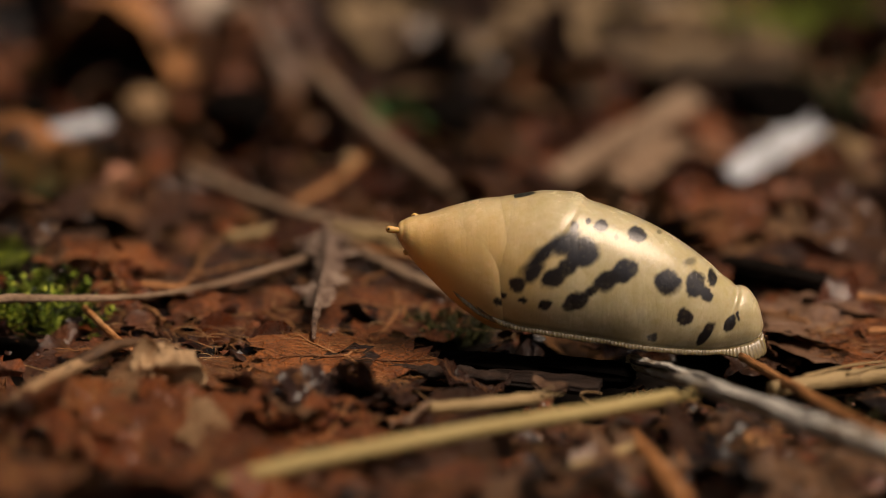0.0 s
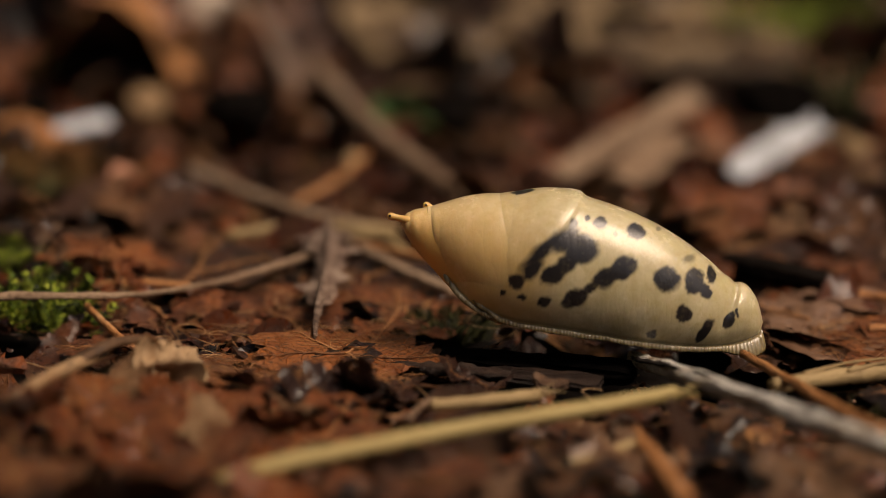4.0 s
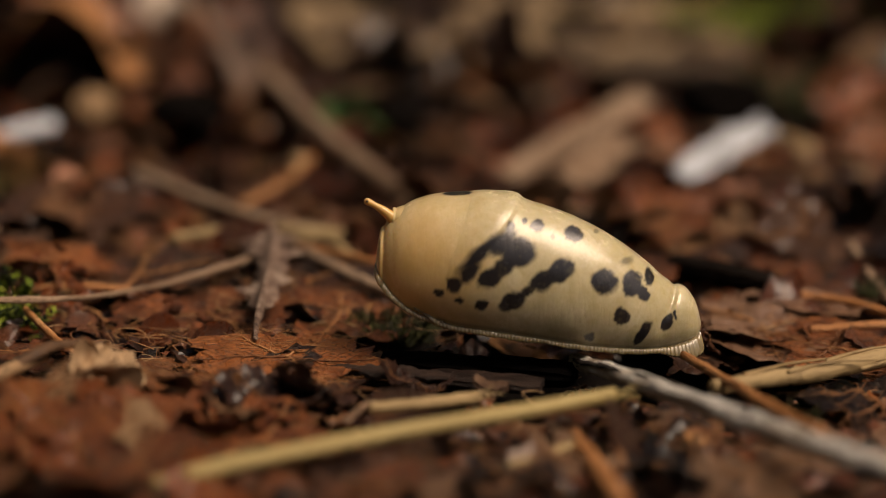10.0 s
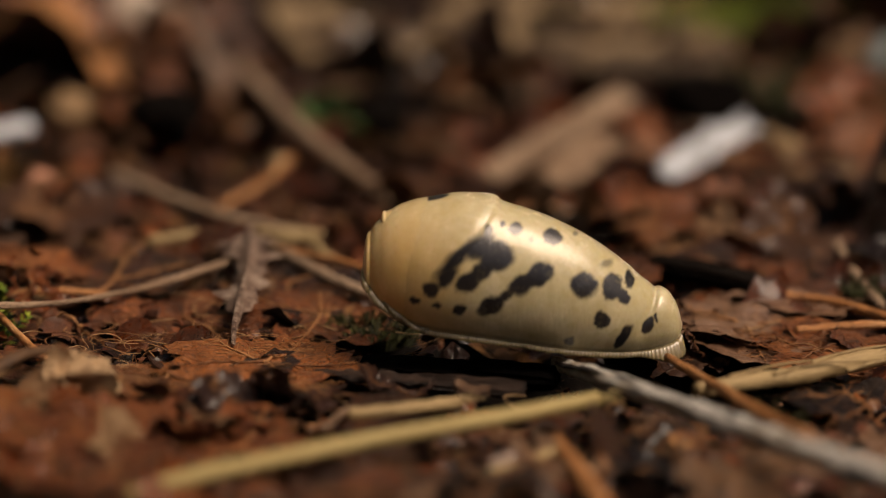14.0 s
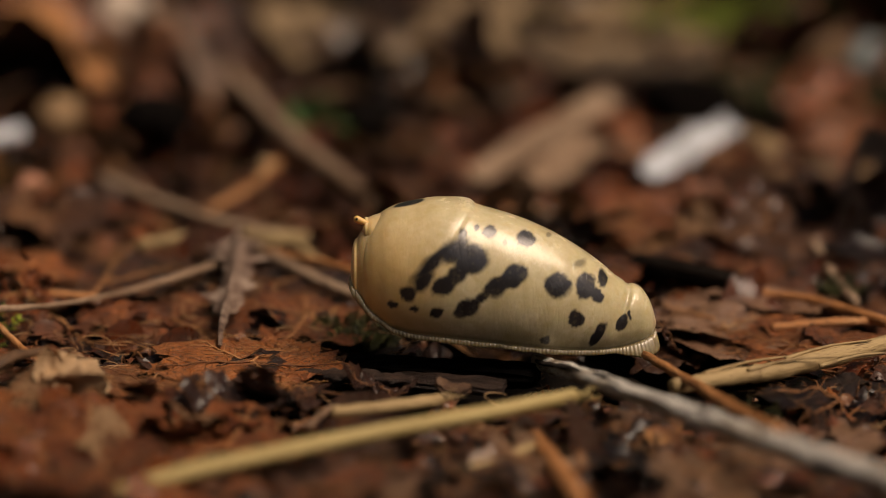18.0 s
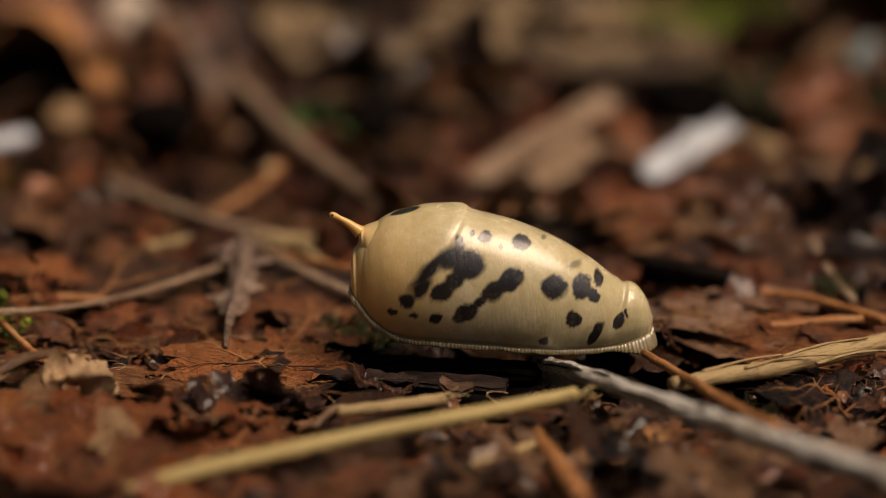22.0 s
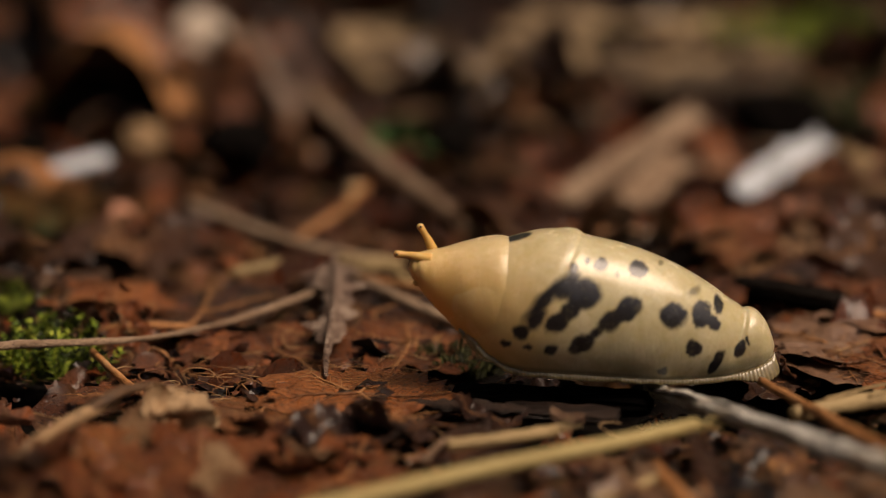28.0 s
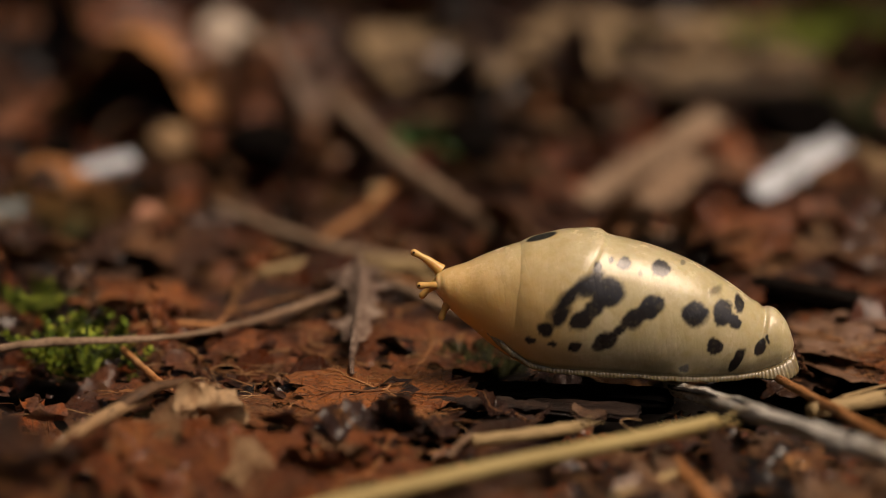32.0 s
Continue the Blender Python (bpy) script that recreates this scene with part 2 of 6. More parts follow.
M_MOSS = litter("green_moss", [(0.25, (0.010, 0.02, 0.003)), (0.45, (0.15, 0.24, 0.016)), (0.8, (0.48, 0.55, 0.07))], (0.4, 0.6), 200, island=True, fleck=(0.03, 0.05, 0.01))
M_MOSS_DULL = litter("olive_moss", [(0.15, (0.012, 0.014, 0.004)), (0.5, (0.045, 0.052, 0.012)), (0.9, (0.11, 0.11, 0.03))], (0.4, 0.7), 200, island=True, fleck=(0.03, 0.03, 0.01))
M_MOSS_RUST = litter("rusty_moss", [(0.15, (0.05, 0.025, 0.006)), (0.5, (0.18, 0.09, 0.02)), (0.9, (0.32, 0.17, 0.045))], (0.5, 0.8), 200, island=True)
M_GREENLEAF = litter("small_green_leaf", [(0.2, (0.03, 0.085, 0.02)), (0.8, (0.075, 0.17, 0.045))], (0.4, 0.6), 100, fleck=(0.03, 0.06, 0.02))
M_PURPLE = litter("purple_brown_leaf", [(0.26, (0.08, 0.045, 0.034)), (0.38, (0.27, 0.175, 0.13)), (0.48, (0.44, 0.32, 0.245)), (0.65, (0.62, 0.49, 0.38))], (0.35, 0.6), 260, vary=0.1, bump=0.9, fleck_at=(0.34, 0.48))
M_PALE = litter("pale_torn_leaf", [(0.2, (0.45, 0.36, 0.27)), (0.8, (0.68, 0.58, 0.46))], (0.5, 0.7), 300, fleck=(0.4, 0.3, 0.2))
M_GREYBARK = litter("grey_brown_bark", [(0.25, (0.045, 0.028, 0.014)), (0.45, (0.13, 0.082, 0.042)), (0.6, (0.20, 0.135, 0.070)), (0.8, (0.34, 0.24, 0.13))], (0.6, 0.85), 60)
M_BLUEGREY = litter("blue_grey_stone", [(0.2, (0.14, 0.19, 0.2)), (0.8, (0.32, 0.4, 0.42))], (0.4, 0.7), 90, fleck=(0.1, 0.12, 0.12))
M_SLIME, _snt, _sb = material("slime")
_sb.inputs["Base Color"].default_value = (0.8, 0.8, 0.78, 1)
_sb.inputs["Roughness"].default_value = 0.08
_sb.inputs["Transmission Weight"].default_value = 0.9
_sb.inputs["IOR"].default_value = 1.35
M_LIGHT_BLOCK = litter("dark_light_block", [(0.2, (0.012, 0.018, 0.008)), (0.6, (0.03, 0.04, 0.018)), (0.9, (0.06, 0.06, 0.03))], (0.8, 0.9), 1.5)


def slug_skin(name, base, deep):
    m, nt, b = material(name)
    tc = nt.nodes.new("ShaderNodeTexCoord")
    pig = nt.nodes.new("ShaderNodeAttribute")
    pig.attribute_name = "pigment"
    sep = nt.nodes.new("ShaderNodeSeparateColor")
    nt.links.new(pig.outputs["Color"], sep.inputs[0])
    blot = add(nt, "ShaderNodeTexNoise", Scale=110.0, Detail=8.0, Roughness=0.7)
    speck = add(nt, "ShaderNodeTexNoise", Scale=420.0, Detail=5.0, Roughness=0.75)
    fine = add(nt, "ShaderNodeTexNoise", Scale=1100.0, Detail=3.0)
    squeeze = nt.nodes.new("ShaderNodeMapping")
    squeeze.inputs["Scale"].default_value = (1.0, 0.25, 0.25)
    nt.links.new(tc.outputs["Object"], squeeze.inputs[0])
    wrinkle = add(nt, "ShaderNodeTexNoise", Scale=900.0, Detail=4.0, Roughness=0.6)
    nt.links.new(squeeze.outputs[0], wrinkle.inputs["Vector"])
    for n in (blot, speck, fine):
        nt.links.new(tc.outputs["Object"], n.inputs["Vector"])
    col = ramp(nt, [(0.32, deep), (0.58, base)], blot.outputs[0])
    dusk = ramp(nt, [(0.34, (0.35,) * 3), (0.50, (0.0,) * 3)], speck.outputs[0])
    col = mix(nt, col, (0.42, 0.33, 0.13), dusk)
    warm = mix(nt, col, (0.86, 0.50, 0.14), sep.outputs[1])
    spot = mix(nt, (0.005, 0.005, 0.007), (0.022, 0.020, 0.022), fine.outputs[0])
    eaten = ramp(nt, [(0.30, (0.88,) * 3), (0.45, (1.0,) * 3)], speck.outputs[0])
    amount = mix(nt, sep.outputs[0], eaten, 1.0, "MULTIPLY")
    col = mix(nt, warm, spot, amount)
    nt.links.new(col, b.inputs["Base Color"])
    b.inputs["Subsurface Weight"].default_value = 0.3
    b.inputs["Subsurface Radius"].default_value = (1.0, 0.6, 0.25)
    b.inputs["Subsurface Scale"].default_value = 0.0032
    rr = ramp(nt, [(0.3, (0.28,) * 3), (0.7, (0.5,) * 3)], speck.outputs[0])
    nt.links.new(rr, b.inputs["Roughness"])
    b.inputs["Coat Weight"].default_value = 0.8
    wetness = ramp(nt, [(0.38, (0.08,) * 3), (0.62, (0.32,) * 3)], blot.outputs[0])
    nt.links.new(wetness, b.inputs["Coat Roughness"])
    scales = add(nt, "ShaderNodeTexVoronoi", Scale=560.0)
    scales.feature = "DISTANCE_TO_EDGE"
    bend = mix(nt, squeeze.outputs[0], speck.outputs["Color"], 0.0012)
    nt.links.new(bend, scales.inputs["Vector"])
    furrow = ramp(nt, [(0.0, (0.0,) * 3), (0.14, (1.0,) * 3)], scales.outputs["Distance"])
    rise = nt.nodes.new("ShaderNodeMath")
    rise.operation = "MULTIPLY_ADD"
    nt.links.new(furrow, rise.inputs[0])
    rise.inputs[1].default_value = 0.35
    nt.links.new(speck.outputs[0], rise.inputs[2])
    total = nt.nodes.new("ShaderNodeMath")
    nt.links.new(rise.outputs[0], total.inputs[0])
    nt.links.new(wrinkle.outputs[0], total.inputs[1])
    bp = nt.nodes.new("ShaderNodeBump")
    bp.inputs["Strength"].default_value, bp.inputs["Distance"].default_value = 0.3, 0.00013
    nt.links.new(total.outputs[0], bp.inputs["Height"])
    nt.links.new(bp.outputs[0], b.inputs["Normal"])
    nt.links.new(bp.outputs[0], b.inputs["Coat Normal"])
    return m


M_SKIN = slug_skin("slug_skin", (0.59, 0.52, 0.325), (0.45, 0.38, 0.20))
# Same skin for the foot fringe, with shade put into its darker colours.
M_FRINGE_SHADED = slug_skin("slug_foot_fringe_shaded", (0.225, 0.18, 0.095), (0.12, 0.09, 0.042))
M_STALK, _nt, _b = material("tentacle_skin")
_b.inputs["Base Color"].default_value = (0.66, 0.40, 0.12, 1)
_b.inputs["Roughness"].default_value = 0.3
_b.inputs["Subsurface Weight"].default_value = 0.3
_b.inputs["Subsurface Radius"].default_value = (1, 0.5, 0.2)
_b.inputs["Subsurface Scale"].default_value = 0.0015
_n = add(_nt, "ShaderNodeTexNoise", Scale=1500.0)
_nt.links.new(ramp(_nt, [(0.3, (0.58, 0.33, 0.09)), (0.7, (0.7, 0.47, 0.17))], _n.outputs[0]), _b.inputs["Base Color"])
M_EYE, _nt, _b = material("eye_black")
_b.inputs["Base Color"].default_value = (0.012, 0.01, 0.008, 1)
_b.inputs["Roughness"].default_value = 0.2


# ---- mesh helpers ----
def mesh(name, verts, faces, mat, smooth=True):
    me = bpy.data.meshes.new(name)
    me.from_pydata([tuple(v) for v in verts], [], faces)
    me.materials.append(mat)
    if smooth:
        me.polygons.foreach_set("use_smooth", [True] * len(me.polygons))
    me.update()
    return me


def thing(name, me, label, category, m=None, group="", kind=""):
    ob = new(name, me)
    if m is not None:
        ob.matrix_basis = m
    return tagged(ob, label, category, group, kind)


def part(name, me, parent, label="", m=None):
    ob = new(name, me)
    ob.parent = parent
    if m is not None:
        ob.matrix_basis = m
    if label:
        tagged(ob, label)
    return ob


def smooth_path(points, n):
    """n points along a Catmull-Rom curve through the given ones."""
    p = [Vector(q) for q in points]
    p = [p[0] * 2 - p[1]] + p + [p[-1] * 2 - p[-2]]
    out = []
    spans = len(p) - 3
    for i in range(n):
        u = i / (n - 1) * spans
        k = min(int(u), spans - 1)
        f = u - k
        a, b, c, d = p[k:k + 4]
        out.append(0.5 * (2 * b + (c - a) * f + (2 * a - 5 * b + 4 * c - d) * f * f + (3 * b - a - 3 * c + d) * f ** 3))
    return out


def tube_data(path, radius, sides=8, ridge=0.0, wobble=0.0, flat=1.0, seed=0, start=0):
    """Vertices and faces of a closed tube. radius: a number or a function of 0..1. ridge: lengthwise ribs; wobble: knots and bends."""
    r_of = radius if callable(radius) else (lambda u: radius)
    verts, faces = [], []
    n = len(path)
    up = Vector((0, 0, 1))
    for i, p in enumerate(path):
        d = (path[min(i + 1, n - 1)] - path[max(i - 1, 0)]).normalized()
        side = d.cross(up)
        side = side.normalized() if side.length > 1e-6 else Vector((1, 0, 0))
        top = side.cross(d)
        u = i / (n - 1)
        for k in range(sides):
            a = 2 * math.pi * k / sides
            r = r_of(u)
            if ridge:
                r *= 1 + ridge * (1 if k % 2 else -1) * (0.6 + 0.4 * noise.noise((k * 3.1 + seed, u * 6, 0)))
            if wobble:
                r *= 1 + wobble * noise.noise((math.cos(a) * 1.2 + seed * 7.3, math.sin(a) * 1.2, u * n * 0.35))
            verts.append(p + side * (math.cos(a) * r) + top * (math.sin(a) * r * flat))
    for i in range(n - 1):
        for k in range(sides):
            k2 = (k + 1) % sides
            faces.append(tuple(start + v for v in (i * sides + k, i * sides + k2, (i + 1) * sides + k2, (i + 1) * sides + k)))
    faces.append(tuple(start + k for k in reversed(range(sides))))
    faces.append(tuple(start + (n - 1) * sides + k for k in range(sides)))
    return verts, faces


def local_path(points):
    """The path's first point as origin and the path in axes of which x runs along it."""
    a, b = Vector(points[0]), Vector(points[-1])
    q = (b - a).to_track_quat("X", "Z").to_matrix().to_4x4()
    m = Matrix.Translation(a) @ q
    return m, [m.inverted() @ Vector(p) for p in points]


def rod(name, points, radius, mat, label, category, sides=10, n=40, ridge=0.0, wobble=0.15, flat=1.0, seed=0, group=""):
    m, pts = local_path(points)
    v, f = tube_data(smooth_path(pts, n), radius, sides, ridge, wobble, flat, seed)
    return thing(name, mesh(name, v, f, mat), label, category, m, group)


# ---- ground ----
def base_level(y):
    return float(np.interp(y, (-0.3, 0.08, 0.25, 0.4, 0.55, 0.9, 1.5, 40), (-0.005, -0.005, -0.013, -0.008, 0.0, 0.02, 0.05, 0.2)))


def ground_z(x, y):
    far = min(1.0, max(0.0, (y - 0.10) / 0.25))
    under = max(0.0, 1 - math.hypot((x - 0.05) / 0.07, (y - 0.005) / 0.05))
    return base_level(y) - 0.012 + (0.004 + 0.010 * far) * noise.noise((x * 22, y * 16, 3.1)) + 0.0016 * noise.noise((x * 90, y * 90, 7.7)) - 0.004 * under


def axis_steps(lo, hi, fine, far):
    core = list(np.arange(lo, hi + 1e-6, fine))
    grow, right = fine, []
    x = hi
    while x < far:
        grow *= 1.35
        x += grow
        right.append(x)
    grow, left = fine, []
    x = lo
    while x > -far:
        grow *= 1.35
        x -= grow
        left.append(x)
    return left[::-1] + core + right


def build_ground():
    xs, ys = axis_steps(-0.32, 0.32, 0.004, 60), axis_steps(-0.24, 0.9, 0.005, 60)
    verts = [(x, y, ground_z(x, y)) for y in ys for x in xs]
    w = len(xs)
    faces = [(j * w + i, j * w + i + 1, (j + 1) * w + i + 1, (j + 1) * w + i) for j in range(len(ys) - 1) for i in range(w - 1)]
    thing("ground", mesh("ground", verts, faces, M_SOIL), "dark damp forest soil under rotting leaf litter", "ground", kind="structure")
    # Unseen ring added to keep out low sky light, lower on one side.
    n = 48
    ring = [(16 * math.cos(2 * math.pi * k / n), 16 * math.sin(2 * math.pi * k / n)) for k in range(n)]
    v, f = [], []
    for k, (x, y) in enumerate(ring):
        gap = max(0.0, (x * 0.68 - y * 0.73) / 16 - 0.72) / 0.28
        h = (15 + 4 * noise.noise((k * 0.7, 1.3, 0))) * (1 - 0.78 * min(1.0, gap * 2.0))
        v += [(x, y, -1), (x * 1.01, y * 1.01, h), (x * 1.06, y * 1.06, h * 0.98), (x * 1.06, y * 1.06, -1)]
    for k in range(n):
        a, b = 4 * k, 4 * ((k + 1) % n)
        f += [(a + j, b + j, b + j + 1, a + j + 1) for j in range(3)]
    thing("backdrop", mesh("backdrop", v, f, M_LIGHT_BLOCK), "unseen dark ring added to block low sky light", "forest", kind="structure")


build_ground()


# ---- dead leaves ----
def leaf_data(seed, lobes=5, rings=9, spokes=60, curl=0.35, crumple=0.16, torn=0.25, roll=0.0):
    """A palmate leaf of radius about 1: crumpled, rolled and partly torn. Returns blade and vein data."""
    r = random.Random(seed)
    ph = r.uniform(0, 6)
    depth = r.uniform(0.18, 0.34)

    def edge(a):
        lob = abs(math.cos(a * lobes / 2.0 * 0.92)) ** 1.5
        tooth = 0.05 * math.sin(a * 23 + ph) + 0.03 * math.sin(a * 41 + 2 * ph)
        back = 1 - 0.45 * math.exp(-((abs(a) - math.pi) / 0.5) ** 2)
        return (1 - depth + depth * lob + tooth) * back * (0.9 + 0.15 * noise.noise((a, seed * 1.7, 0)))

    def height(x, y):
        d = math.hypot(x, y)
        z = curl * d * d * math.cos(2 * math.atan2(y, x) + ph)
        z += crumple * (noise.noise((x * 2.2 + seed, y * 2.2, ph)) + 0.5 * noise.noise((x * 5 + seed, y * 5, ph)) + 0.28 * noise.noise((x * 11, y * 11, seed)))
        z += 0.05 * abs(math.sin(math.atan2(y, x) * lobes / 2.0)) * d
        return z

    def shape(x, y):
        z = height(x, y)
        if roll:
            k = roll
            return Vector((x, math.sin(y * k) / k * (1 + 0.15 * z), (1 - math.cos(y * k)) / k + z * math.cos(y * k)))
        return Vector((x, y, z))

    verts, faces = [shape(0, 0)], []
    for i in range(1, rings + 1):
        for k in range(spokes):
            a = -math.pi + 2 * math.pi * k / spokes
            d = edge(a) * (i / rings) ** 0.85
            verts.append(shape(d * math.cos(a), d * math.sin(a)))
    def gone(i, k):
        a = 2 * math.pi * k / spokes
        q = noise.noise((math.cos(a) * i * 0.28 + seed * 3.3, math.sin(a) * i * 0.28, seed * 0.9))
        return q > 0.62 - torn - 0.03 * max(0, i - rings + 3)
    for k in range(spokes):
        faces.append((0, 1 + k, 1 + (k + 1) % spokes))
    for i in range(1, rings):
        for k in range(spokes):
            if not gone(i, k):
                a, b = 1 + (i - 1) * spokes, 1 + i * spokes
                k2 = (k + 1) % spokes
                faces.append((a + k, b + k, b + k2, a + k2))
    ribs = []
    for j in range(lobes):
        a0 = (j - (lobes - 1) / 2) * 2 * math.pi / lobes * 0.9
        path = [shape(math.cos(a0) * d * 0.9, math.sin(a0) * d * 0.9) + Vector((0, 0, 0.012)) for d in np.linspace(-0.02, 0.95, 12)]
        vv, vf = tube_data(path, lambda u: 0.015 * (1 - 0.75 * u), 5)
        for s in (0.25, 0.42, 0.58, 0.72):
            for turn in (-1, 1):
                b0 = a0 + turn * 0.75
                ox, oy = math.cos(a0) * s * 0.9, math.sin(a0) * s * 0.9
                ln = 0.34 * (1 - 0.5 * s)
                path = [shape(ox + math.cos(b0) * d * ln, oy + math.sin(b0) * d * ln) + Vector((0, 0, 0.008)) for d in np.linspace(0, 1, 6)]
                v, f = tube_data(path, lambda u: 0.006 * (1 - 0.7 * u), 4, start=len(vv))
                vv += v
                vf += f
        ribs.append((vv, vf))
    return verts, faces, ribs


LEAF_KINDS = []


def leaf_kind(seed, mat, label, **options):
    v, f, ribs = leaf_data(seed, **options)
    LEAF_KINDS.append((mesh("leaf_blade", v, f, mat), [mesh("rib", vv, vf, M_VEIN) for vv, vf in ribs], label))


leaf_kind(1, M_LEAF, "wet rust-brown dead leaf lying crumpled in the litter", curl=0.15, crumple=0.22)
leaf_kind(2, M_LEAF, "torn rust-brown dead leaf flat on the litter", curl=0.1, crumple=0.14, torn=0.4)
leaf_kind(3, M_LEAF, "curled reddish-brown dead leaf on damp ground", curl=0.45, crumple=0.25, torn=0.2)
leaf_kind(4, M_LEAF_TAN, "dry tan dead leaf among darker litter", curl=0.3, crumple=0.2, torn=0.3)
leaf_kind(5, M_LEAF_DARK, "dark rotten leaf with a wet sheen", curl=0.1, crumple=0.2, torn=0.35)
leaf_kind(6, M_LEAF, "rolled-up brown dead leaf in the litter", curl=0.1, crumple=0.15, torn=0.2, roll=2.1)
leaf_kind(7, M_LEAF, "small brown dead leaf with ragged edge", lobes=3, curl=0.25, crumple=0.3, torn=0.45)
leaf_kind(8, M_LEAF_DARK, "purplish dark brown leaf, wet and folded", lobes=3, curl=0.3, crumple=0.3, torn=0.25, roll=1.2)
leaf_kind(10, M_PALE_LEAF, "crumpled cream-tan piece of dry leaf", lobes=3, curl=0.35, crumple=0.5, torn=0.05, roll=2.5)
leaf_kind(9, M_LEAF, "shredded rust-brown leaf fragment on the litter", lobes=3, curl=0.3, crumple=0.35, torn=0.55)


leaf_kind(11, M_LEAF_BROWN, "dark brown crinkled leaf, wet and decayed", curl=0.12, crumple=0.2, torn=0.3)
leaf_kind(12, M_LEAF_BROWN, "dull brown leaf flat on damp ground", lobes=3, curl=0.1, crumple=0.16, torn=0.25)


leaf_kind(13, M_WET, "smooth wet reddish-brown leaf with fine veins", lobes=5, curl=0.06, crumple=0.10, torn=0.12)
leaf_kind(14, M_WET, "broad wet rust-brown leaf lying flat", lobes=3, curl=0.10, crumple=0.12, torn=0.2)
leaf_kind(15, M_WET_GREY, "smooth grey-brown leaf with a damp sheen", lobes=3, curl=0.05, crumple=0.07, torn=0.05)
leaf_kind(16, M_WET, "rust-brown wet leaf with curled-up edges", lobes=3, curl=0.28, crumple=0.16, torn=0.15, roll=1.3)


FAR_LEAVES = []


def put_leaf(kind, m, group="dead leaves of the litter", label=""):
    blade, ribs, words = LEAF_KINDS[kind]
    if m.translation.y > 0.28 and group and not label:
        FAR_LEAVES.append((blade, m))
        return None
    ob = thing("dead_leaf", blade, label or words, "leaf", m, group)
    for rib in ribs:
        part("rib", rib, ob)
    return ob


def leaf_pose(x, y, z, size, tilt, r):
    return pose(x, y, z, r.uniform(-tilt, tilt), r.uniform(-tilt, tilt), r.uniform(0, 360)) @ Matrix.Scale(size, 4)


def near_slug(x, y, grow=0.0):
    return abs(x - 0.042) < 0.062 + grow and abs(y - 0.002) < 0.026 + grow


def half_width(y):
    return 0.11 + 0.30 * (y + 0.25)


KEEP_CLEAR = [(((-0.0518, -0.0927, -0.0050)), ((0.0582, -0.0181, -0.0050))), (((0.0461, 0.0137, -0.0050)), ((0.1034, -0.0592, -0.0050))), (((0.0802, -0.0120, -0.0050)), ((0.1387, 0.0259, -0.0050))), (((-0.1315, 0.0396, -0.0050)), ((-0.0348, 0.1174, -0.0068))),
              (((-0.0345, 0.1529, -0.0084)), ((-0.0267, 0.0065, -0.0050))), (((0.0020, -0.0326, -0.0050)), ((0.0260, -0.0229, -0.0050))), (((-0.0298, 0.1409, -0.0079)), ((0.0056, 0.0655, -0.0050))), (((0.0766, 0.0143, -0.0050)), ((0.0939, -0.0338, -0.0050))), (((-0.1023, 0.0197, -0.0050)), ((-0.0900, 0.0208, -0.0050))), (((-0.0667, -0.0017, -0.0050)), ((-0.0530, -0.0229, -0.0050))), (((-0.0852, -0.0339, -0.0050)), ((-0.0691, 0.0126, -0.0050)))]
KEEP_CLEAR_FAR = [(((-0.0681, 0.4865, -0.0034)), ((0.0094, 0.2092, -0.0111))), (((0.1020, 0.2694, -0.0124)), ((0.1527, 0.3538, -0.0095))), (((0.0443, 0.2727, -0.0122)), ((0.1102, 0.4298, -0.0064))), (((-0.1382, 0.5992, 0.0028)), ((-0.1266, 0.6006, 0.0029))), (((-0.1506, 0.3210, -0.0106)), ((-0.1232, 0.3570, -0.0094))), (((-0.0347, 0.2739, -0.0122)), ((-0.0339, 0.2777, -0.0121))), (((-0.0241, 0.3624, -0.0093)), ((-0.0148, 0.3634, -0.0092))), (((-0.0931, 0.2589, -0.0127)), ((-0.0131, 0.1527, -0.0084)))]


def covers(x, y, size):
    """Whether a leaf there would hide one of the straws, sticks or chips that lie open."""
    p = Vector((x, y, 0))
    for a, b in KEEP_CLEAR + KEEP_CLEAR_FAR:
        a, b = Vector((a[0], a[1], 0)), Vector((b[0], b[1], 0))
        d = b - a
        u = min(1.0, max(0.0, (p - a).dot(d) / d.length_squared))
        off = p - (a + d * u)
        reach = size * 0.9 + 0.004
        if off.y < 0 and a.y > 0.12:
            reach += size * 1.2
        if off.length < reach:
            return True
    return False


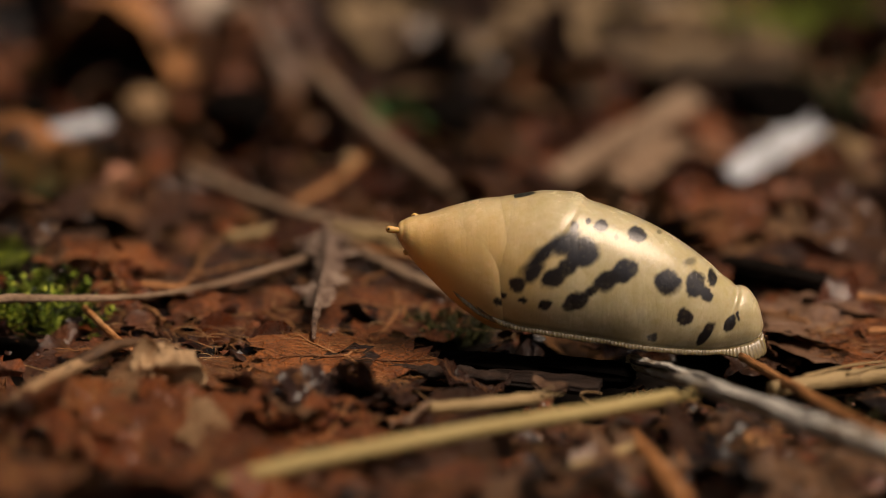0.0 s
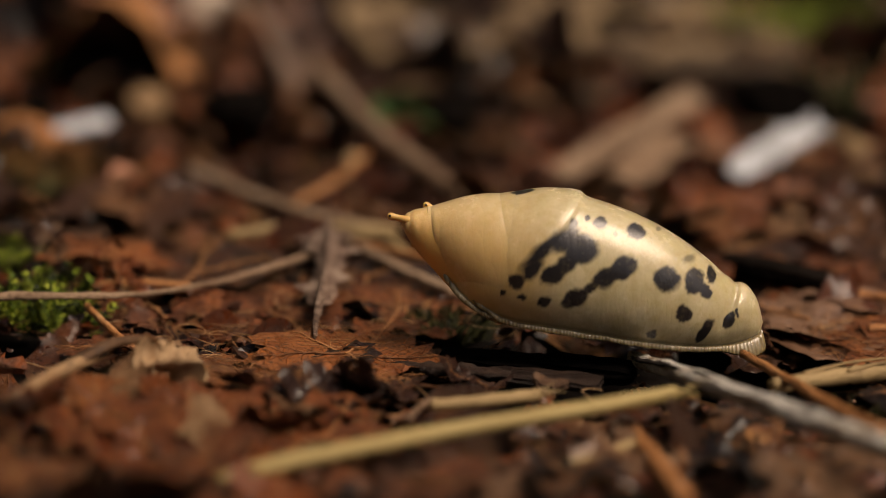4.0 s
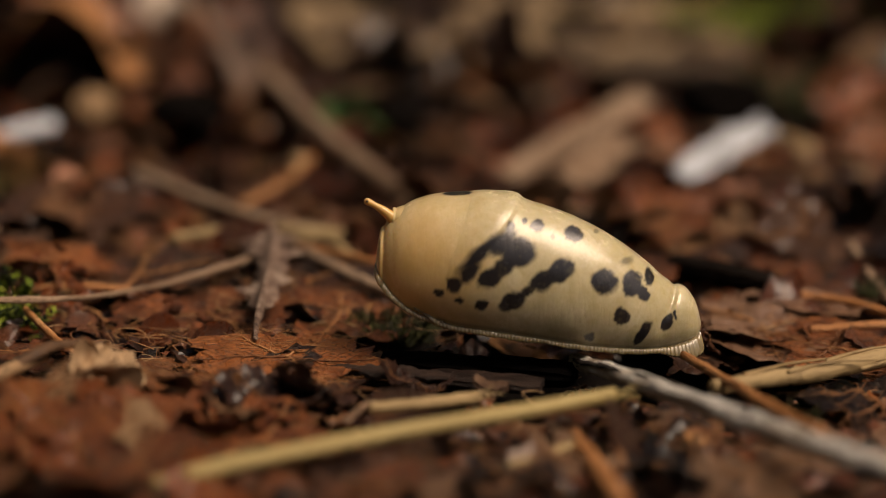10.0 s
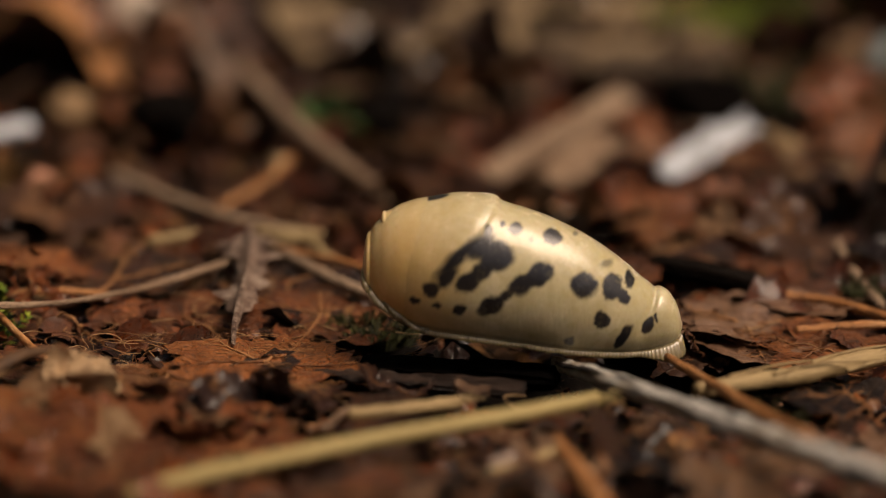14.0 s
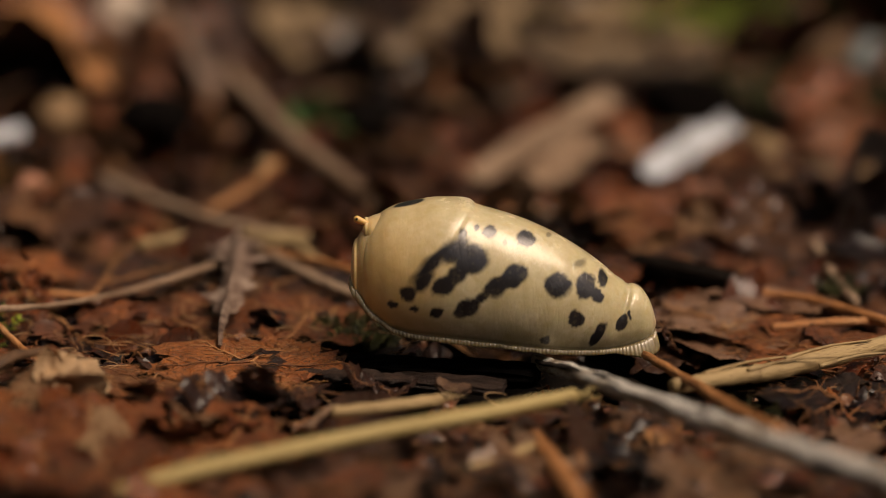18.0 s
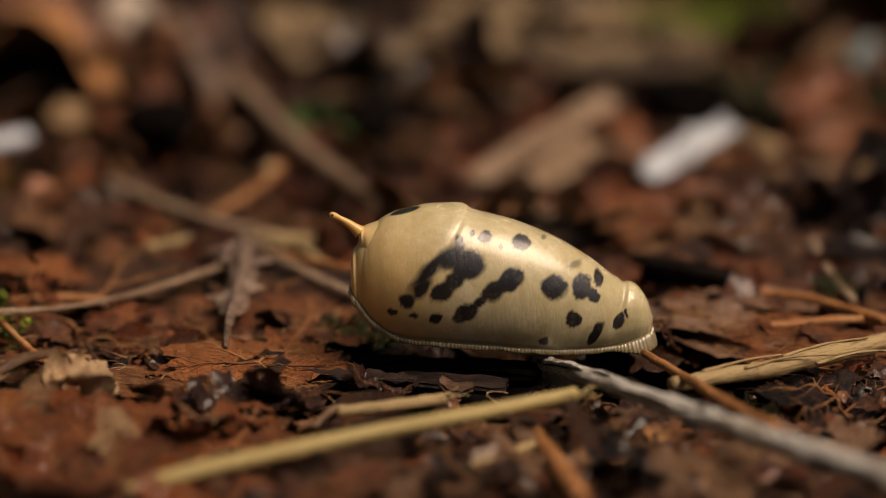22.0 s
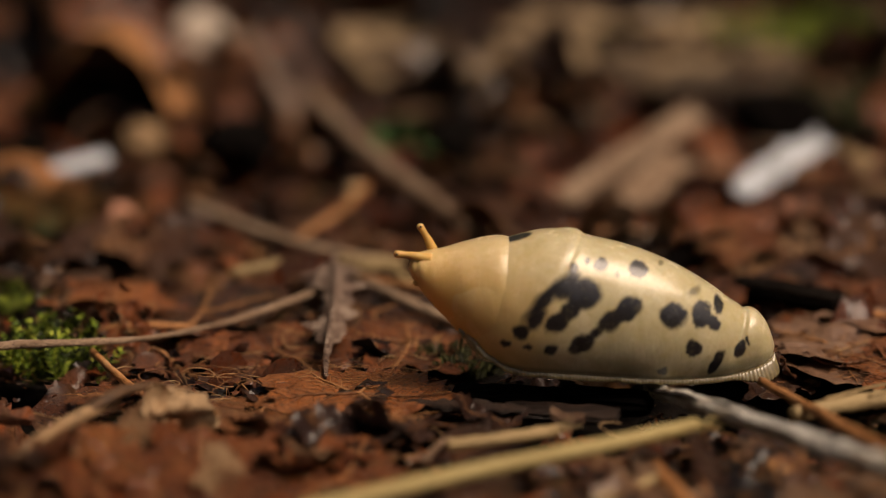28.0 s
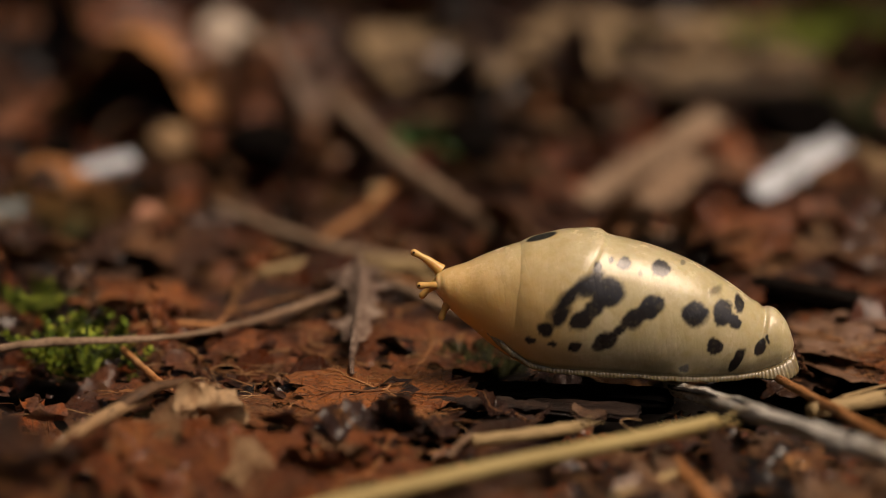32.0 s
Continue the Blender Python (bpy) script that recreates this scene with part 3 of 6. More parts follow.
def scatter_leaves():
    r = random.Random(21)
    made = 0
    while made < 135:
        y = -0.16 + 0.95 * r.random() ** 1.25
        x = r.uniform(-1, 1) * half_width(y) + 0.01
        size = r.uniform(0.020, 0.038) * (1 + 0.5 * max(0, y))
        if near_slug(x, y, size * 0.55):
            continue
        front = y < 0.1
        low = front and x > -0.03
        put_leaf(r.choice((10, 11, 4, 10, 1)) if low else r.choice((0, 1, 1, 2, 4, 6, 9, 0, 1)), leaf_pose(x, y, base_level(y) + ((-0.006 if covers(x, y, size) else r.uniform(-0.004, -0.001)) if low or covers(x, y, size) else r.uniform(-0.002, 0.003)), size, 4 if covers(x, y, size) else 7 if low else (11 if front else 26), r))
        made += 1
    while made < 230:
        y = -0.15 + 0.5 * r.random() ** 1.3
        x = r.uniform(-1, 1) * half_width(y) + 0.01
        size = r.uniform(0.007, 0.016) * (1 + 0.8 * max(0, y))
        if near_slug(x, y, size * 0.6) or covers(x, y, size):
            continue
        low = y < 0.06 and x > -0.02
        put_leaf(r.choice((10, 11, 7, 4, 9)) if low else r.choice((2, 5, 6, 9, 9, 7, 4, 0)), leaf_pose(x, y, base_level(y) + r.uniform(-0.002, 0.001 if low else 0.006), size, 15 if low else (28 if y < 0.1 else 50), r))
        made += 1
    while made < 275:
        y = r.uniform(0.16, 1.0)
        x = r.uniform(-1, 1) * half_width(y)
        size = r.uniform(0.022, 0.042)
        if covers(x, y, size):
            continue
        put_leaf(r.choice((2, 5, 0, 9, 7, 4, 5)), leaf_pose(x, y, base_level(y) + r.uniform(0.002, 0.016), size, 60, r))
        made += 1


scatter_leaves()


def foreground_leaves():
    """Larger smooth leaves round the straw."""
    r = random.Random(58)
    made = 0
    while made < 44:
        y = r.uniform(-0.17, -0.045)
        x = r.uniform(-0.13, 0.10)
        size = r.uniform(0.015, 0.028)
        if near_slug(x, y, size) or covers(x, y, size * 1.15):
            made += 0.1
            continue
        left = x < 0.0
        put_leaf(r.choice((0, 2, 2, 5, 1, 11) if left else (4, 10, 11, 11)), leaf_pose(x, y, base_level(y) + (r.uniform(0.001, 0.009) if left else r.uniform(-0.002, 0.002)), size, 34 if left else 12, r))
        made += 1


foreground_leaves()


def far_leaves():
    """Paler and redder leaves lying loosely in the distance."""
    r = random.Random(5)
    made = 0
    while made < 95:
        y = 0.12 + 0.5 * r.random() ** 1.2
        x = r.uniform(-1, 1) * half_width(y)
        size = r.uniform(0.010, 0.024) * (1 + 0.5 * y)
        if covers(x, y, size):
            made += 0.05
            continue
        put_leaf(r.choice((3, 3, 12, 13, 15, 2, 9, 11, 6)), leaf_pose(x, y, base_level(y) + r.uniform(0.001, 0.010), size, 34, r))
        made += 1


far_leaves()


def join_far_leaves():
    """The single leaves too far off to tell apart, as one bed."""
    verts, faces, start = [], [], 0
    for blade, m in FAR_LEAVES:
        n = len(blade.vertices)
        co = np.zeros(n * 3)
        blade.vertices.foreach_get("co", co)
        a = np.array(m)
        verts.append(co.reshape(n, 3) @ a[:3, :3].T + a[:3, 3])
        faces += [tuple(i + start for i in p.vertices) for p in blade.polygons]
        start += n
    thing("far_leaves", mesh("far_leaves", np.concatenate(verts).tolist(), faces, M_FAR), "loose brown and tan leaves in the distance", "leaf litter", kind="stuff")


join_far_leaves()


def joined_litter(name, count, region, sizes, tilt, lift, mat, label, category, seed, rings=4, spokes=22, kinds=6, torn=0.3):
    """A bed of leaf pieces too many to count, as one mesh."""
    r = random.Random(seed)
    shapes = []
    for k in range(kinds):
        v, f, _ = leaf_data(seed * 10 + k, lobes=r.choice((1, 3, 3, 5)), rings=rings, spokes=spokes, curl=r.uniform(0.1, 0.5), crumple=r.uniform(0.15, 0.4), torn=torn, roll=r.choice((0, 0, 1.2, 2.2)))
        shapes.append((np.array([tuple(q) for q in v]), f))
    verts, faces, start = [], [], 0
    y0, y1, power = region
    n = 0
    while n < count:
        y = y0 + (y1 - y0) * r.random() ** power
        x = r.uniform(-1, 1) * (half_width(y) + 0.03) + 0.01
        size = r.uniform(*sizes) * (1 + 0.9 * max(0, y))
        if near_slug(x, y, size * 0.3):
            if r.random() > 0.25 or size > 0.01:
                continue
            z = base_level(y) - 0.005
        else:
            z = base_level(y) + r.uniform(*lift)
        lean = tilt if y > 0.12 else tilt * 0.55
        if size > 0.004 and covers(x, y, size):
            if tilt > 50:
                continue
            lean, z = 4, base_level(y) - 0.006
        n += 1
        m = np.array(leaf_pose(x, y, z, size, lean, r))
        v, f = shapes[r.randrange(kinds)]
        verts.append(v @ m[:3, :3].T + m[:3, 3])
        faces += [tuple(i + start for i in q) for q in f]
        start += len(v)
    return thing(name, mesh(name, np.concatenate(verts).tolist(), faces, mat), label, category, kind="stuff")


joined_litter("leaf_litter", 900, (-0.2, 1.3, 1.5), (0.010, 0.026), 44, (-0.010, -0.003), M_LITTER, "bed of wet rotting brown leaves", "leaf litter", 31)
joined_litter("leaf_fragments", 1500, (-0.085, 0.9, 1.6), (0.0025, 0.008), 38, (-0.004, 0.002), M_CRUMB, "small torn fragments of brown leaves", "leaf litter", 32, 3, 14)
joined_litter("leaf_specks", 1500, (-0.07, 0.12, 1.0), (0.0007, 0.0024), 60, (-0.003, 0.0015), M_CRUMB, "tiny crumbs of decayed leaf on the litter", "leaf litter", 34, 2, 7)
joined_litter("leaf_curls", 900, (-0.06, 0.11, 1.0), (0.0016, 0.0050), 75, (-0.003, 0.001), M_CURL, "small dark curled scraps of leaf on the litter", "leaf litter", 36, 3, 12, 8, 0.35)
joined_litter("leaf_heap", 260, (0.14, 1.4, 1.0), (0.02, 0.04), 62, (-0.002, 0.016), M_LITTER, "loose heap of curled brown leaves behind the slug", "leaf litter", 33, 6, 30)


def outer_litter():
    """The same leaf bed going on all round."""
    r = random.Random(91)
    v0, f0, _ = leaf_data(317, lobes=3, rings=3, spokes=14, curl=0.3, crumple=0.3, torn=0.2)
    base = np.array([tuple(q) for q in v0])
    verts, faces, start = [], [], 0
    while start < 2600 * len(base):
        x, y = r.uniform(-1.6, 1.6), r.uniform(-1.6, 2.2)
        if abs(x) < half_width(max(y, -0.2)) + 0.03 and -0.25 < y < 1.3:
            continue
        m = np.array(leaf_pose(x, y, base_level(y) + r.uniform(-0.012, -0.004), r.uniform(0.025, 0.055), 18, r))
        verts.append(base @ m[:3, :3].T + m[:3, 3])
        faces += [tuple(i + start for i in q) for q in f0]
        start += len(base)
    thing("leaf_carpet", mesh("leaf_carpet", np.concatenate(verts).tolist(), faces, M_LITTER), "brown leaf litter spreading over the forest floor", "leaf litter", kind="stuff")


outer_litter()


# ---- straws, sticks and twigs ----
def stalk(name, points, radius, mat, label, category, nodes=(), frayed=False, **opt):
    """A straw or stick with its rings and frayed ends as parts."""
    ob = rod(name, points, radius, mat, label, category, **opt)
    _, pts = local_path(points)
    path = smooth_path(pts, 81)
    r_of = radius if callable(radius) else (lambda u: radius)
    for u in nodes:
        i = min(79, max(1, int(u * 80)))
        v, f = tube_data([path[i - 1].lerp(path[i], 0.3), path[i], path[i + 1].lerp(path[i], 0.3)], lambda w: r_of(u) * (1.03 + 0.14 * math.sin(w * math.pi)), 12, 0.0, 0.1)
        part("node", mesh("node", v, f, mat), ob)
    if frayed:
        for k in range(5):
            d = (path[80] - path[76]).normalized()
            a = path[80] - d * 0.003 + Vector((0, rnd.uniform(-1, 1), rnd.uniform(-0.6, 1))) * r_of(1) * 0.7
            v, f = tube_data([a, a + d * 0.004 + Vector((0, rnd.uniform(-1, 1), rnd.uniform(-0.5, 1))) * 0.0008, a + d * rnd.uniform(0.006, 0.010) + Vector((0, rnd.uniform(-1, 1), rnd.uniform(-0.5, 1))) * 0.002], lambda w: 0.0004 * (1 - 0.8 * w), 5)
            part("splinter", mesh("splinter", v, f, mat), ob)
    return ob


stalk("straw", [(-0.0366, -0.0972, 0.0000), (-0.0227, -0.0909, 0.0020), (0.0075, -0.0762, 0.0040), (0.0303, -0.0655, 0.0050), (0.0540, -0.0510, 0.0050)], lambda u: 0.00175 * (1.0 - 0.12 * u) * min(1.0, 0.6 + 3 * u), M_STRAW, "long yellow straw lying across the litter", "straw", (), True, sides=16, n=60, ridge=0.05, wobble=0.08)
grey_stick = stalk("stick", [(0.0492, 0.0043, -0.0040), (0.0563, -0.0213, 0.0010), (0.0692, -0.0568, 0.0060), (0.0803, -0.0749, 0.0070), (0.0947, -0.0970, 0.0080), (0.1077, -0.1162, 0.0090)], lambda u: 0.0021 * (0.85 + 0.32 * u), M_GREY, "weathered grey stick with peeling bark", "stick", (0.62,), False, sides=16, n=90, wobble=0.35)


def bark_strips():
    """Dark bark still clinging to the weathered stick."""
    points = [(0.0492, 0.0043, -0.0040), (0.0563, -0.0213, 0.0010), (0.0692, -0.0568, 0.0060), (0.0803, -0.0749, 0.0070), (0.0947, -0.0970, 0.0080), (0.1077, -0.1162, 0.0090)]
    path = smooth_path(local_path(points)[1], 161)
    for k, (u0, u1, turn, wide) in enumerate(((0.02, 0.24, 50, 0.0010), (0.12, 0.40, -60, 0.0008), (0.34, 0.50, 75, 0.0007), (0.42, 0.70, -55, 0.0010), (0.55, 0.66, 20, 0.0006), (0.70, 0.98, -65, 0.0009), (0.26, 0.31, 15, 0.0005))):
        way = []
        for i in range(int(u0 * 160), int(u1 * 160) + 1):
            a = radians(turn + 14 * math.sin(i * 0.13 + k))
            r = 0.0021 * (0.85 + 0.32 * i / 160) * 0.93
            d = (path[min(i + 1, 160)] - path[max(i - 1, 0)]).normalized()
            across = d.cross(Vector((0, 0, 1))).normalized()
            way.append(path[i] + across * (math.sin(a) * r) + across.cross(d) * (math.cos(a) * r))
        v, f = tube_data(way, lambda u: wide * min(1.0, 5 * u, 5 * (1 - u)) + 0.0001, 8, 0.0, 0.7, 0.45, k)
        part("bark_strip", mesh("bark_strip", v, f, M_BLACKBARK), grey_stick, "dark clinging bark")


bark_strips()
rod("twig", [(0.0737, -0.0063, 0.0010), (0.0809, -0.0343, 0.0030), (0.0858, -0.0624, 0.0060), (0.0918, -0.0793, 0.0070)], lambda u: 0.0010 + 0.0005 * u, M_ORANGE, "thin orange-brown twig crossing a stick", "twig", 10, 40, 0.0, 0.3)
stalk("straw", [(0.0771, -0.0315, 0.0010), (0.0928, -0.0230, 0.0010), (0.1040, -0.0173, 0.0010), (0.1336, 0.0048, 0.0010)], lambda u: 0.0017 + 0.0006 * u, M_STRAW_DULL, "split dull yellow straw on dark leaves", "straw", (0.5,), True, sides=12, n=50, ridge=0.1, wobble=0.2)
stalk("straw", [(0.0023, -0.0450, -0.0010), (0.0144, -0.0420, -0.0005), (0.0255, -0.0355, -0.0010)], 0.0014, M_STRAW_DULL, "short broken straw half under leaves", "straw", (), True, sides=12, n=30, ridge=0.1, wobble=0.15)
rod("twig", [(-0.1253, 0.0178, 0.0010), (-0.1045, 0.0182, 0.0040), (-0.0781, 0.0255, 0.0030), (-0.0623, 0.0426, 0.0010), (-0.0468, 0.0607, 0.0010), (-0.0324, 0.0866, 0.0007)], lambda u: 0.0009 + 0.0002 * math.sin(u * 9), M_TWIG, "long thin brown twig lying over leaves", "twig", 10, 70, 0.0, 0.35)
rod("twig", [(-0.0284, 0.1195, -0.0029), (-0.0119, 0.0839, -0.0022), (0.0057, 0.0579, -0.0030)], lambda u: 0.0024 - 0.0006 * u, M_BARKDULL, "grooved brown twig running under the slug", "twig", 12, 40, 0.2, 0.2)
rod("twig", [(-0.0254, 0.1245, -0.0031), (-0.0152, 0.1212, -0.0029), (-0.0078, 0.1009, -0.0030), (-0.0011, 0.0892, -0.0024)], 0.0013, M_STRAW_DULL, "pale bent stem beside the slug's head", "twig", 8, 40, 0.1, 0.3)
stalk("stick", [(-0.0596, 0.3835, 0.0114), (-0.0313, 0.2836, 0.0041), (-0.0103, 0.2234, 0.0003), (0.0094, 0.1735, -0.0034)], 0.0033, M_BARKDULL, "pale brown stick slanting through the litter", "stick", (0.35, 0.7), False, sides=12, n=40, wobble=0.2)
rod("twig", [(0.0453, -0.0532, -0.0030), (0.0475, -0.0702, -0.0020), (0.0515, -0.0985, -0.0010)], lambda u: 0.0016 + 0.0006 * u, M_ORANGE, "orange-brown broken twig end in the litter", "twig", 10, 30, 0.1, 0.25)
rod("straw", [(0.0222, -0.0787, -0.0030), (0.0335, -0.0754, -0.0020), (0.0445, -0.0634, -0.0020)], 0.0009, M_STRAW_DULL, "thin pale grass stem among dark leaves", "straw", 8, 30, 0.1, 0.2)
rod("twig", [(0.1041, 0.0609, -0.0010), (0.1225, 0.0535, -0.0010), (0.1397, 0.0301, -0.0010)], 0.0014, M_ORANGE, "thin reddish twig in the litter behind the slug", "twig", 8, 30, 0.1, 0.3)
rod("twig", [(0.1376, 0.1216, -0.0010), (0.1353, 0.0842, -0.0012), (0.1360, 0.0534, -0.0020)], 0.0013, M_TWIG, "thin brown twig leaning in the litter", "twig", 8, 30, 0.1, 0.3)
rod("twig", [(0.1101, 0.0326, -0.0030), (0.1263, 0.0346, -0.0020), (0.1408, 0.0359, -0.0020)], 0.0011, M_ORANGE, "thin reddish stem lying on a flat leaf", "twig", 8, 30, 0.0, 0.3)
rod("twig", [(-0.0692, -0.0027, -0.0020), (-0.0768, 0.0103, -0.0010), (-0.0854, 0.0268, 0.0000)], 0.0009, M_ORANGE, "thin tan stem across the moss", "twig", 8, 24, 0.0, 0.2)
rod("twig", [(-0.0872, -0.0571, -0.0020), (-0.0779, -0.0382, 0.0030), (-0.0698, -0.0280, 0.0060), (-0.0637, -0.0194, 0.0050)], lambda u: 0.0022 - 0.0006 * u, M_BARK, "tan bent stem lying over the litter", "twig", 10, 40, 0.1, 0.2, 0.6)
rod("twig", [(-0.1342, 0.1307, -0.0054), (-0.1157, 0.1082, -0.0023), (-0.0987, 0.1223, -0.0040)], 0.0018, M_TWIG, "brown stem lying across dead leaves", "twig", 8, 24, 0.0, 0.2)
rod("twig", [(-0.0866, -0.0716, 0.0000), (-0.0823, -0.0513, 0.0030), (-0.0707, -0.0261, 0.0040)], 0.0016, M_BARK, "pale stem in the litter", "twig", 8, 24, 0.0, 0.2)
rod("twig", [(-0.1160, 0.0803, -0.0030), (-0.1107, 0.0851, 0.0008), (-0.1051, 0.0955, 0.0063)], 0.0007, M_TWIG, "thin dark stem poking up from the litter", "twig", 8, 24, 0.0, 0.2)
rod("stick", [(-0.0900, 0.2379, -0.0064), (-0.0623, 0.1858, -0.0040), (-0.0375, 0.1516, -0.0034), (-0.0126, 0.1412, -0.0049)], lambda u: 0.0030 - 0.0012 * u, M_BARKDULL, "flat tan stem lying in the litter", "stick", 10, 40, 0.15, 0.25, 0.5)
rod("twig", [(-0.0623, 0.1252, -0.0041), (-0.0432, 0.1365, -0.0037), (-0.0227, 0.1363, -0.0036), (-0.0126, 0.1393, -0.0048)], 0.0016, M_STRAW_DULL, "pale dry stem behind the torn leaf", "twig", 8, 30, 0.15, 0.2)
rod("stick", [(-0.0234, 0.3987, -0.0020), (0.0128, 0.4048, 0.0003), (0.0387, 0.3748, -0.0028)], 0.0045, M_BARK, "blurred tan stick far back in the litter", "stick", 10, 30, 0.1, 0.2, 0.6)
rod("stick", [(0.0376, 0.5395, 0.0054), (0.0972, 0.5558, 0.0103), (0.1523, 0.5899, 0.0103)], 0.007, M_TWIG, "dark fallen stick far back in the litter", "stick", 10, 30, 0.1, 0.3, 0.7)
rod("twig", [(0.1353, 0.2685, -0.0084), (0.1629, 0.2601, -0.0077), (0.1920, 0.2697, -0.0083)], 0.0017, M_BARK, "pale thin stem far back in the litter", "twig", 8, 30, 0.1, 0.3)


for k, (dx, dy, lift) in enumerate(((0.000, 0.0022, 0.0022), (0.010, -0.0018, 0.0026), (0.020, 0.0010, 0.0030), (0.028, -0.0034, 0.0012), (0.014, 0.0040, 0.0004))):
    rod("straw_fibre", [(0.0850 + dx, -0.0272 + dx * 0.55 + dy, lift), (0.0960 + dx, -0.0212 + dx * 0.6 + dy * 1.3, lift + 0.0008), (0.1080 + dx, -0.0150 + dx * 0.6 + dy * 2.2, lift + 0.0002 * k)], lambda u: 0.00042 * (1.1 - 0.6 * u), M_STRAW_DULL, "thin loose fibre of a split straw", "straw", 6, 24, 0.0, 0.3, 1.0, k)


def scatter_twigs():
    r = random.Random(77)
    for i in range(46):
        y = -0.14 + 0.75 * r.random() ** 1.2
        x = r.uniform(-1, 1) * half_width(y)
        ln = r.uniform(0.015, 0.05) * (1 + y)
        if near_slug(x, y, ln * 0.6) or (y < 0.05 and x > -0.03 and ln > 0.03):
            continue
        a = r.uniform(0, math.pi)
        d = Vector((math.cos(a), math.sin(a), r.uniform(-0.08, 0.2)))
        p = Vector((x, y, base_level(y) + r.uniform(0.0, 0.004)))
        bend = Vector((r.uniform(-1, 1), r.uniform(-1, 1), r.uniform(0, 0.6))) * ln * 0.12
        rad = r.uniform(0.0005, 0.0014) * (1 + y)
        rod("twig", [p, p + d * ln * 0.5 + bend, p + d * ln], rad, r.choice((M_TWIG, M_ORANGE, M_BARK, M_TWIG)), "small broken brown twig in the litter", "twig", 7, 14, 0.0, 0.3, 1.0, i, "small twigs of the litter")


scatter_twigs()


def rootlets(name, count, centre, spread, length, seed, label, thick=1.0):
    """Fine curling fibres, one mesh."""
    r = random.Random(seed)
    verts, faces = [], []
    for i in range(count):
        x, y = r.gauss(centre[0], spread[0]), r.gauss(centre[1], spread[1])
        if near_slug(x, y, 0.0):
            continue
        p = Vector((x, y, base_level(y) + r.uniform(-0.001, 0.002)))
        a, curl = r.uniform(0, 6.28), r.uniform(-0.5, 0.5)
        step = length * r.uniform(0.4, 1.2) / 8
        path, rise = [p.copy()], r.uniform(-0.1, 0.35)
        for k in range(8):
            a += curl + r.uniform(-0.3, 0.3)
            p = p + Vector((math.cos(a), math.sin(a), rise * (1 - k / 4))) * step
            path.append(p.copy())
        rad = r.uniform(0.00014, 0.00036) * thick
        v, f = tube_data(path, lambda u: rad * (1 - 0.6 * u), 4, start=len(verts))
        verts += v
        faces += f
    return thing(name, mesh(name, verts, faces, M_ROOT), label, "rootlets", kind="stuff")


rootlets("rootlets", 300, (-0.030, 0.015), (0.032, 0.025), 0.016, 5, "fine curling orange-brown rootlets on the leaves", 0.6)
rootlets("rootlets", 120, (0.10, -0.02), (0.03, 0.03), 0.012, 6, "fine dark rootlets on rotten leaves", 0.6)
rootlets("rootlets", 150, (0.0, -0.06), (0.06, 0.03), 0.014, 8, "fine fibres among broken leaves", 0.7)
rootlets("rootlets", 200, (0.0, 0.15), (0.1, 0.08), 0.02, 9, "fine fibres between dead leaves")


# ---- the torn leaf with its stem, and the leaf skeleton ----
def torn_leaf():
    spine = smooth_path([(-0.0305, 0.0984, 0.0041), (-0.0288, 0.0798, 0.0040), (-0.0275, 0.0522, 0.0030), (-0.0276, 0.0311, 0.0010), (-0.0274, 0.0172, -0.0010), (-0.0267, 0.0068, -0.0030)], 40)
    verts, faces, cols = [], [], 9
    for i, p in enumerate(spine):
        u = i / 39
        w = 0.0044 + 0.0014 * math.sin(u * 15) + 0.0009 * math.sin(u * 41)
        w *= 1.0 if u < 0.40 else max(0.10, 1 - (u - 0.40) * 4.5)
        for k in range(cols):
            s = k / (cols - 1) * 2 - 1
            rag = 1 + 1.9 * noise.noise((i * 0.8, s * 1.5, 2.0)) * abs(s)
            if s < 0 and 0.50 < u < 0.60:
                rag += 1.2 * (1 - abs(u - 0.55) / 0.05)
            verts.append(p + Vector((s * w * rag, 0, 0.0028 * (1 - abs(s)) - 0.001 + 0.0012 * noise.noise((i * 0.3, s * 3, 7)))))
    for i in range(39):
        for k in range(cols - 1):
            faces.append((i * cols + k, i * cols + k + 1, (i + 1) * cols + k + 1, (i + 1) * cols + k))
    ob = thing("torn_leaf", mesh("torn_leaf", verts, faces, M_PURPLE), "pale purple-brown folded torn leaf with ragged tips", "leaf")
    v, f = tube_data([p + Vector((0, 0, 0.0022)) for p in spine], lambda u: 0.0008 - 0.0002 * u, 8, 0, 0.3)
    part("stem", mesh("stem", v, f, M_PURPLE), ob, "paler leaf stem")
    for x0, y0, z0 in ((-0.0324, 0.0425, 0.0010), (-0.0356, 0.0970, 0.0022), (-0.0322, 0.0401, 0.0000)):
        a = Vector((x0, y0, z0))
        b = a + Vector((0.0055, 0.004, 0.0012))
        v, f = tube_data([a, a.lerp(b, 0.5) + Vector((0, 0, 0.0006)), b], lambda u: 0.0003 + 0.0013 * u, 6, 0, 0.5, 0.4)
        part("torn_tip", mesh("torn_tip", v, f, M_PALE), ob, "pale torn leaf tip")


torn_leaf()


